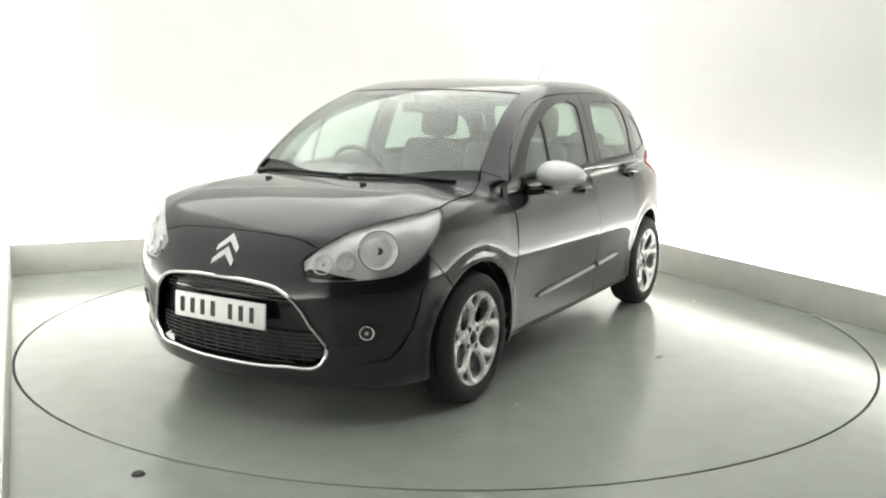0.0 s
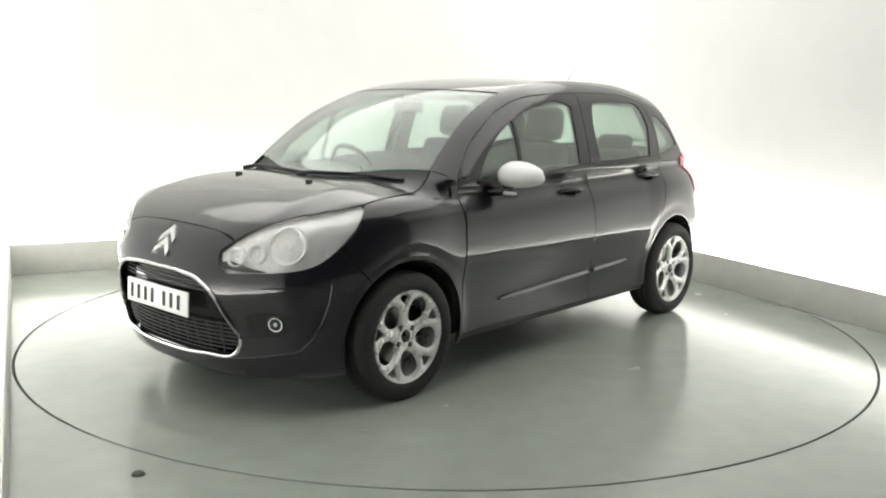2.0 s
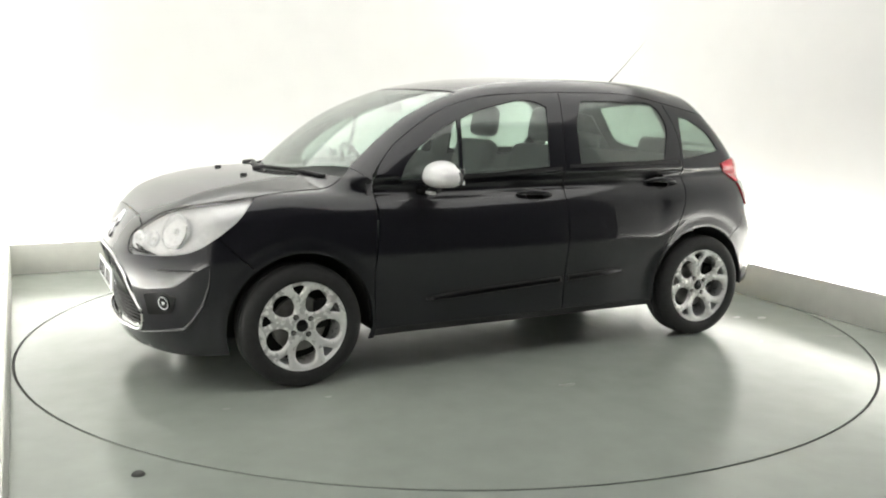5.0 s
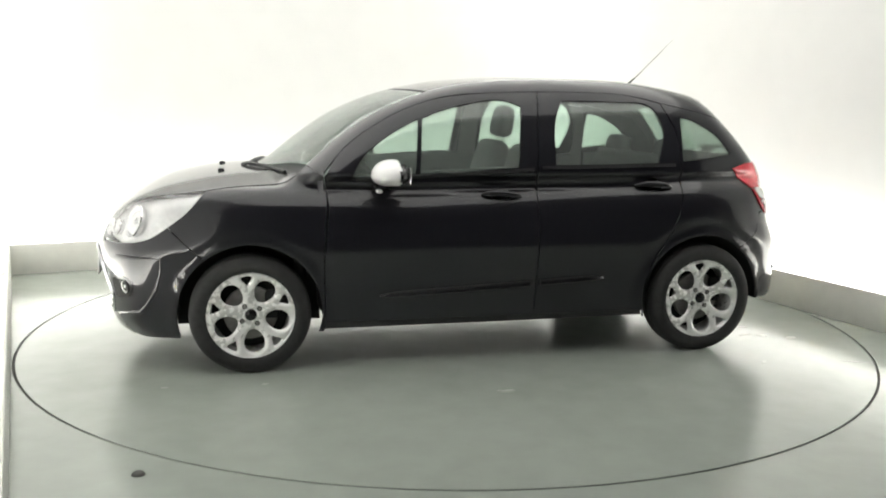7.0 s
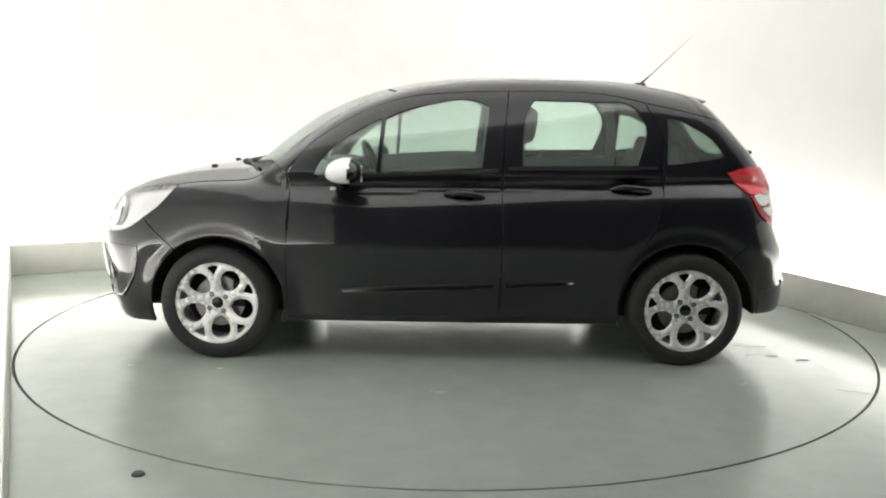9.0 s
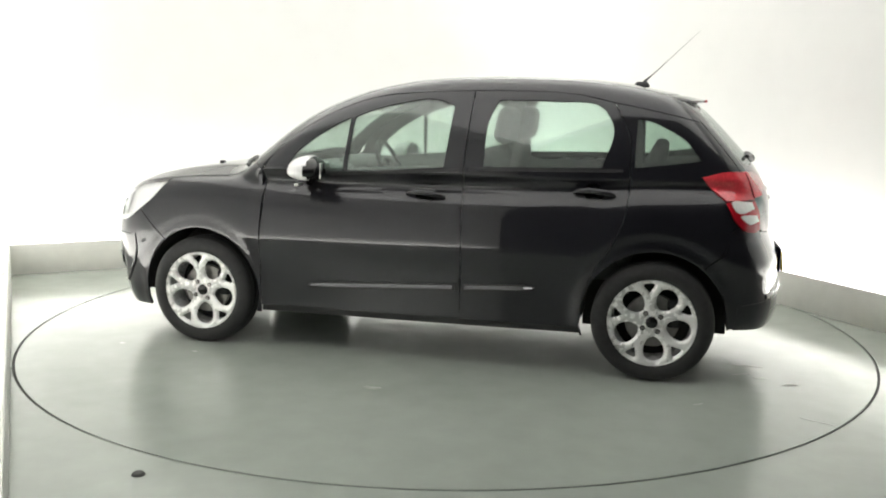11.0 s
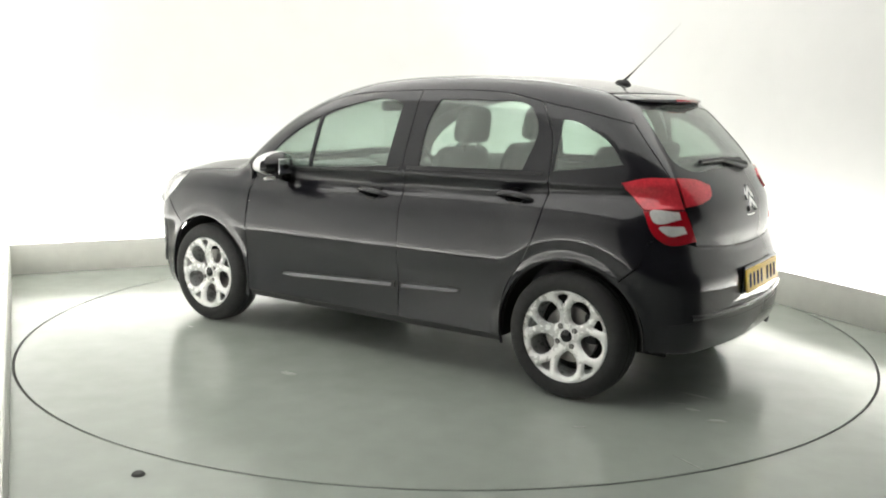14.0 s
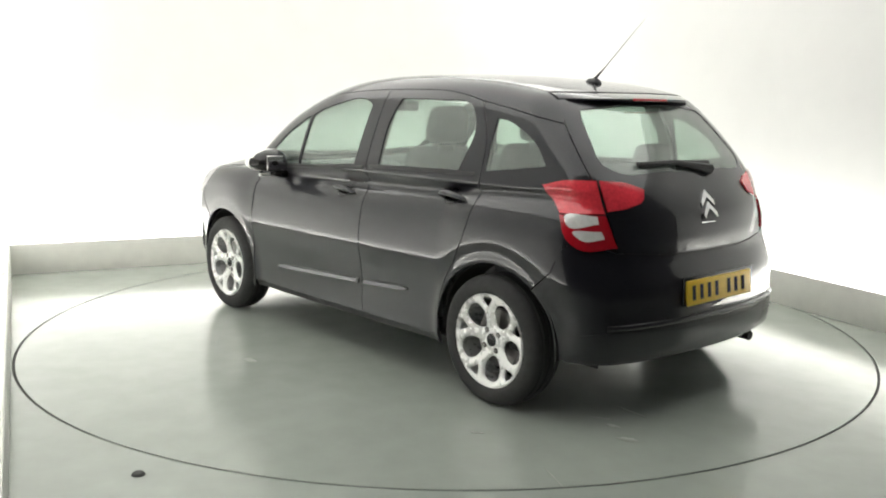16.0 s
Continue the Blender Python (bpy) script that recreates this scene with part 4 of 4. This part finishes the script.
def plate(parent, q, tilt, back, mat, label):
    e_m = pose(*q, 0, tilt, 180 if back else 0)
    bm = bmesh.new()
    box(bm, (0, 0, 0), (0.010, 0.52, 0.111), 0.004, seg=2)
    bmesh.ops.transform(bm, matrix=e_m, verts=bm.verts)
    pl = part("number_plate", bm, mat, parent, label)
    for y0 in (-0.225, -0.165, -0.105, -0.045, 0.055, 0.115, 0.175):
        y1 = y0 + 0.024
        bm = bmesh.new()
        box(bm, (0.0062, (y0 + y1) / 2, 0), (0.003, y1 - y0, 0.066), 0.001, seg=1)
        bmesh.ops.transform(bm, matrix=e_m, verts=bm.verts)
        part("bar", bm, INK, pl)


def wheel(x, s):
    """A wheel with a five-armed alloy rim, its outside facing +y of the car for s = 1."""
    e = new("wheel")
    e.parent = CAR
    e.matrix_local = pose(x, s * 0.748, HUB_Z, 0, 0, 0 if s > 0 else 180) @ Matrix.Scale(1.024, 4)
    bm = bmesh.new()
    prof = [(0.205, 0.070), (0.215, 0.083), (0.235, 0.092), (0.262, 0.090), (0.283, 0.078), (0.292, 0.062), (0.2955, 0.045), (0.2905, 0.043), (0.2905, 0.036), (0.2965, 0.034),
            (0.297, 0.006), (0.291, 0.004), (0.291, -0.004), (0.297, -0.006), (0.2965, -0.034), (0.2905, -0.036), (0.2905, -0.043), (0.2955, -0.045), (0.292, -0.062), (0.28, -0.085), (0.24, -0.092), (0.205, -0.08)]
    lathe(bm, prof, 72)
    part("tyre", bm, RUBBER, e, "black road tyre")
    bm = bmesh.new()
    lathe(bm, [(0.203, 0.066), (0.2105, 0.074), (0.214, 0.080), (0.2105, 0.084), (0.205, 0.080), (0.198, 0.062), (0.192, 0.02), (0.19, -0.075), (0.205, -0.085)], 72)
    rim = part("rim", bm, ALLOY, e, "silver alloy rim with five forked arms")
    # the face: a dished disc with five oval and five three-cornered openings
    n = 90
    out = np.array([(0.2045 * math.cos(2 * math.pi * k / n), 0.2045 * math.sin(2 * math.pi * k / n)) for k in range(n)])
    holes = []
    for k in range(5):
        a = radians(120 + 72 * k)
        ca, sa = math.cos(a), math.sin(a)
        ov = []
        for t in np.linspace(0, 2 * math.pi, 29)[:-1]:
            r, w = 0.130 + 0.058 * math.cos(t), 0.049 * math.sin(t) * (1 + 0.18 * math.cos(t))
            ov.append((r * ca - w * sa, r * sa + w * ca))
        holes.append(np.array(ov))
        a += radians(36)
        ca, sa = math.cos(a), math.sin(a)
        tri = loop([(0.148, 0.0), (0.191, 0.025), (0.1955, 0.0), (0.191, -0.025)], (0,), 4)
        tri = np.array([(r * ca - w * sa, r * sa + w * ca) for r, w in tri])
        holes.append(tri if area2(tri) > 0 else tri[::-1])
    v, f = filled(out, holes, 0.011)
    r = np.hypot(*v.T)
    dish = 0.060 + 0.022 * np.cos(np.clip((r - 0.05) / 0.15, 0, 1) * math.pi) * -0.5 + 0.012
    every = np.concatenate(holes)
    edge = np.min(np.linalg.norm(v[:, None] - every[None], axis=2), 1)
    dish = dish - 0.011 * np.exp(-((edge / 0.007) ** 2))
    v3 = np.stack([v[:, 0], dish, v[:, 1]], 1)
    fn = np.cross(v3[f[:, 1]] - v3[f[:, 0]], v3[f[:, 2]] - v3[f[:, 0]])
    f = np.where((fn[:, 1] < 0)[:, None], f[:, ::-1], f)
    fn = np.cross(v3[f[:, 1]] - v3[f[:, 0]], v3[f[:, 2]] - v3[f[:, 0]])
    nor = np.zeros_like(v3)
    for k in range(3):
        np.add.at(nor, f[:, k], fn)
    nor /= np.linalg.norm(nor, axis=1)[:, None]
    solid("rim_face", v3, nor, f, ALLOY, rim, 0.032)
    bm = bmesh.new()
    lathe(bm, [(0.001, 0.068), (0.022, 0.067), (0.029, 0.062), (0.031, 0.05)], 28)
    part("hub_cap", bm, GLOSS_BLACK, rim, "dark round centre cap")
    for k in range(4):
        a = radians(55 + 90 * k)
        bm = bmesh.new()
        lathe(bm, [(0.001, 0.066), (0.0085, 0.066), (0.010, 0.06), (0.010, 0.04)], 6, m=Matrix.Translation((0.052 * math.cos(a), 0, 0.052 * math.sin(a))))
        part("wheel_bolt", bm, STEEL, rim)
        # a dark collar painted in for the shade of the bolt's recess
        bm = bmesh.new()
        lathe(bm, [(0.010, 0.0625), (0.0128, 0.0625), (0.0135, 0.05)], 16, m=Matrix.Translation((0.052 * math.cos(a), 0, 0.052 * math.sin(a))))
        part("bolt_shade", bm, DARK, rim)
    bm = bmesh.new()
    lathe(bm, [(0.03, 0.012), (0.13, 0.012), (0.133, 0.008), (0.133, -0.008), (0.03, -0.01)], 48)
    part("brake_disc", bm, STEEL, e)
    bm = bmesh.new()
    box(bm, (-0.105, 0.0, 0.04), (0.07, 0.06, 0.14), 0.015)
    part("brake_caliper", bm, DARK, e)
    bm = bmesh.new()
    lathe(bm, [(0.001, -0.06), (0.188, -0.06), (0.188, -0.07), (0.001, -0.07)], 40)
    part("back_plate", bm, DARK, e)
    return e


def underside():
    bm = bmesh.new()
    box(bm, (0.0, 0, 0.255), (1.72, 1.50, 0.07), 0.02)
    box(bm, (1.50, 0, 0.25), (0.75, 0.9, 0.10), 0.02)
    box(bm, (-1.35, 0, 0.34), (0.85, 0.9, 0.10), 0.02)
    box(bm, (0.98, 0, 0.62), (0.06, 1.35, 0.62), 0.02)
    box(bm, (1.80, 0, 0.42), (0.06, 0.95, 0.40), 0.02)
    part("floor_pan", bm, DARK, CAR, "dark underbody")
    for x in (AXLE, -AXLE):
        for s in (1, -1):
            bm = bmesh.new()
            n, rows = 20, []
            for k in range(n + 1):
                a = radians(-3 + 186 * k / n)
                rows.append([bm.verts.new((x + rr * math.cos(a), s * y, HUB_Z + rr * math.sin(a))) for rr, y in ((ARCH_R + 0.004, 0.785), (ARCH_R + 0.004, 0.50), (ARCH_R + 0.014, 0.50), (ARCH_R + 0.014, 0.785))])
            for a, b in zip(rows, rows[1:]):
                for k in range(4):
                    bm.faces.new((a[k], a[(k + 1) % 4], b[(k + 1) % 4], b[k]))
            bm.faces.new(rows[0])
            bm.faces.new(rows[-1])
            box(bm, (x, s * 0.50, 0.42), (2 * ARCH_R + 0.03, 0.012, 0.457), 0.003, seg=1)
            part("arch_liner", bm, DARK, CAR)
    bm = bmesh.new()
    tube(bm, [(-1.5, -0.42, 0.24), (-1.74, -0.42, 0.245), (-1.82, -0.42, 0.24)], 0.024, 14)
    part("exhaust_pipe", bm, DARK, CAR, "short dark exhaust pipe")


def seat(y):
    """A front seat: cushion, back, head restraint."""
    bm = bmesh.new()
    box(bm, (0.08, y, 0.52), (0.50, 0.50, 0.16), 0.06)
    st = part("seat", bm, SEAT, CAR, "dark grey cloth front seat")
    bm = bmesh.new()
    box(bm, (-0.27, y, 0.82), (0.14, 0.50, 0.64), 0.06, Matrix.Rotation(radians(-16), 4, "Y"), taper=0.86)
    part("backrest", bm, SEAT, st)
    bm = bmesh.new()
    box(bm, (-0.405, y, 1.245), (0.11, 0.27, 0.20), 0.05, Matrix.Rotation(radians(-10), 4, "Y"), taper=0.9)
    hd = part("head_restraint", bm, SEAT, st)
    bm = bmesh.new()
    for k in (-1, 1):
        tube(bm, [(-0.385, y + 0.06 * k, 1.08), (-0.40, y + 0.06 * k, 1.17)], 0.007, 6)
    part("stalks", bm, STEEL, hd)


def interior():
    bm = bmesh.new()
    box(bm, (0.86, 0, 0.86), (0.38, 1.28, 0.22), 0.08)
    box(bm, (0.70, -0.36, 0.97), (0.20, 0.36, 0.08), 0.035)
    dash = part("dashboard", bm, TRIM, CAR, "dark grey dashboard")
    bm = bmesh.new()
    box(bm, (0.672, 0.36, 0.90), (0.02, 0.50, 0.05), 0.008)
    part("dash_strip", bm, PALE_TRIM, dash)
    bm = bmesh.new()
    c, tilt = Vector((0.50, -0.36, 0.935)), Matrix.Rotation(radians(24), 4, "Y")
    tube(bm, [c + tilt @ Vector((0, 0.182 * math.cos(a), 0.182 * math.sin(a))) for a in np.linspace(0, 2 * math.pi, 41)[:-1]], 0.016, 10, True)
    for a in (0, math.pi, -math.pi / 2):
        tube(bm, [c, c + tilt @ Vector((0, 0.178 * math.cos(a), 0.178 * math.sin(a)))], 0.018, 8)
    box(bm, c, (0.05, 0.15, 0.13), 0.03, tilt)
    tube(bm, [c, c + Vector((0.25, 0, -0.08))], 0.03, 8)
    part("steering_wheel", bm, GLOSS_BLACK, CAR, "black three-spoke steering wheel")
    seat(0.36)
    seat(-0.36)
    bm = bmesh.new()
    box(bm, (-0.80, 0, 0.54), (0.50, 1.22, 0.18), 0.06)
    bench = part("rear_seat", bm, SEAT, CAR, "dark grey cloth rear bench")
    bm = bmesh.new()
    box(bm, (-1.12, 0, 0.80), (0.13, 1.20, 0.56), 0.05, Matrix.Rotation(radians(-18), 4, "Y"), taper=0.95)
    part("backrest", bm, SEAT, bench)
    for y in (-0.36, 0.36):
        bm = bmesh.new()
        box(bm, (-1.22, y, 1.10), (0.09, 0.25, 0.13), 0.04, Matrix.Rotation(radians(-12), 4, "Y"))
        part("head_restraint", bm, SEAT, bench)
    bm = bmesh.new()
    box(bm, (-1.42, 0, 0.98), (0.36, 1.05, 0.02), 0.008)
    part("parcel_shelf", bm, TRIM, CAR, "dark grey parcel shelf")
    bm = bmesh.new()
    box(bm, (0.42, 0, 1.335), (0.03, 0.23, 0.065), 0.015)
    tube(bm, [(0.43, 0, 1.35), (0.475, 0, 1.40)], 0.012, 8)
    part("rear_view_mirror", bm, GLOSS_BLACK, CAR)


def trimmings(gate, bumper, rear):
    for owner, q, size in ((bumper, F(0, 0.735), 0.122), (gate, R(0, 0.93), 0.105)):
        m = Matrix.Translation(q) @ Vector(grad(q[None])[0]).to_track_quat("Y", "Z").to_matrix().to_4x4()
        chevrons(owner, m, size, "two chrome chevrons")
    panel("rear_cross_member", [R(0, 0.81), R(0.3, 0.81), R(0.52, 0.80), R(0.52, 0.66), R(0.3, 0.655), R(0, 0.655)], DARK, rear, (2, 3), both=True, inset=0.035)
    panel("front_cross_member", [F(0, 0.76), F(0.3, 0.75), F(0.36, 0.74), F(0.36, 0.65), F(0.3, 0.645), F(0, 0.645)], DARK, bumper, (2, 3), both=True, inset=0.05)
    bm = bmesh.new()
    q = R(0.0, 0.845)
    box(bm, (q[0], 0.01, 0.845), (0.006, 0.11, 0.006), 0.002, seg=1)
    part("badge_bar", bm, CHROME, gate)
    plate(bumper, (2.022, 0.0, 0.478), -3, False, PLATE_WHITE, "white plate with a row of dark bars")
    q = R(0, 0.55)
    bm = bmesh.new()
    box(bm, (q[0] + 0.004, -0.01, 0.56), (0.012, 0.56, 0.13), 0.005)
    part("plate_recess", bm, GLOSS_BLACK, rear)
    plate(rear, (q[0] - 0.010, 0.0, 0.553), -6, True, PLATE_YELLOW, "yellow plate with a row of dark bars")
    # wipers
    for y0, y1, x0 in ((0.10, 0.60, 1.16), (-0.50, 0.06, 1.08)):
        pts = []
        for t in np.linspace(0, 1, 9):
            y = y0 + (y1 - y0) * t
            x = 1.205 - 0.44 * y * y + (0.0 if y0 > 0 else 0.008) - 0.012 * math.sin(math.pi * t)
            p = T(x, y)
            pts.append(p + np.array([0, 0, 0.009]))
        bm = bmesh.new()
        tube(bm, pts, 0.009, 6)
        w = part("wiper", bm, PLASTIC, CAR, "black windscreen wiper")
        bm = bmesh.new()
        tube(bm, [pts[0] + np.array([0.05, -0.05, -0.01]), pts[0] + np.array([0.02, 0.02, 0.006]), pts[4] + np.array([0, 0, 0.006])], [0.014, 0.009, 0.006], 8)
        part("wiper_arm", bm, PLASTIC, w)
    for y in (0.286, -0.286):
        bm = bmesh.new()
        p = T(1.37, y)
        box(bm, p + np.array([0, 0, 0.004]), (0.035, 0.022, 0.016), 0.006)
        part("washer_jet", bm, PLASTIC, CAR)
    bm = bmesh.new()
    pts = [R(y, 1.10 + 0.012 * math.sin((y + 0.2) * 4)) + np.array([-0.014, 0, 0]) for y in np.linspace(-0.14, 0.36, 9)]
    tube(bm, pts, 0.011, 6)
    w = part("rear_wiper", bm, PLASTIC, gate, "black rear wiper")
    bm = bmesh.new()
    tube(bm, [R(-0.12, 1.075) + np.array([-0.02, 0, 0]), pts[4]], [0.024, 0.012], 8)
    part("wiper_arm", bm, PLASTIC, w)
    # aerial
    p = T(-1.10, 0)
    bm = bmesh.new()
    box(bm, p + np.array([0, 0, 0.008]), (0.10, 0.045, 0.03), 0.012, taper=0.6)
    a = part("aerial_base", bm, PLASTIC, CAR, "black roof aerial")
    bm = bmesh.new()
    tube(bm, [p + np.array([-0.01, 0, 0.02]), p + np.array([-0.06, 0, 0.065]), p + np.array([-0.30, 0, 0.30])], [0.008, 0.0026, 0.0004], 8)
    part("aerial_rod", bm, PLASTIC, a)


GATE, BUMPER, REAR_BUMPER = bodywork()
for wx in (AXLE, -AXLE):
    for ws in (1, -1):
        wheel(wx, ws)
underside()
interior()
trimmings(GATE, BUMPER, REAR_BUMPER)


# ---- what moves: the turntable turns clockwise and carries the car ----
def motions():
    rows = [(0.0, 239.9), (0.25, 239.0), (0.5, 237.8), (0.75, 236.35), (1.0, 234.75), (1.25, 233.0)]
    rows += [(t, 241.53 - 6.868 * t) for t in (1.5, 2, 3, 4, 5, 6, 7, 8, 9, 10, 11, 12, 13, 14, 15, 16)]
    walk(DISC_THING, [(t, pose(0, 0, 0, 0, 0, a)) for t, a in rows])
    walk(CAR, [(t, pose(0, 0, 0, 0, 0, a) @ pose(-0.0287, 0.0355, 0)) for t, a in rows])


motions()
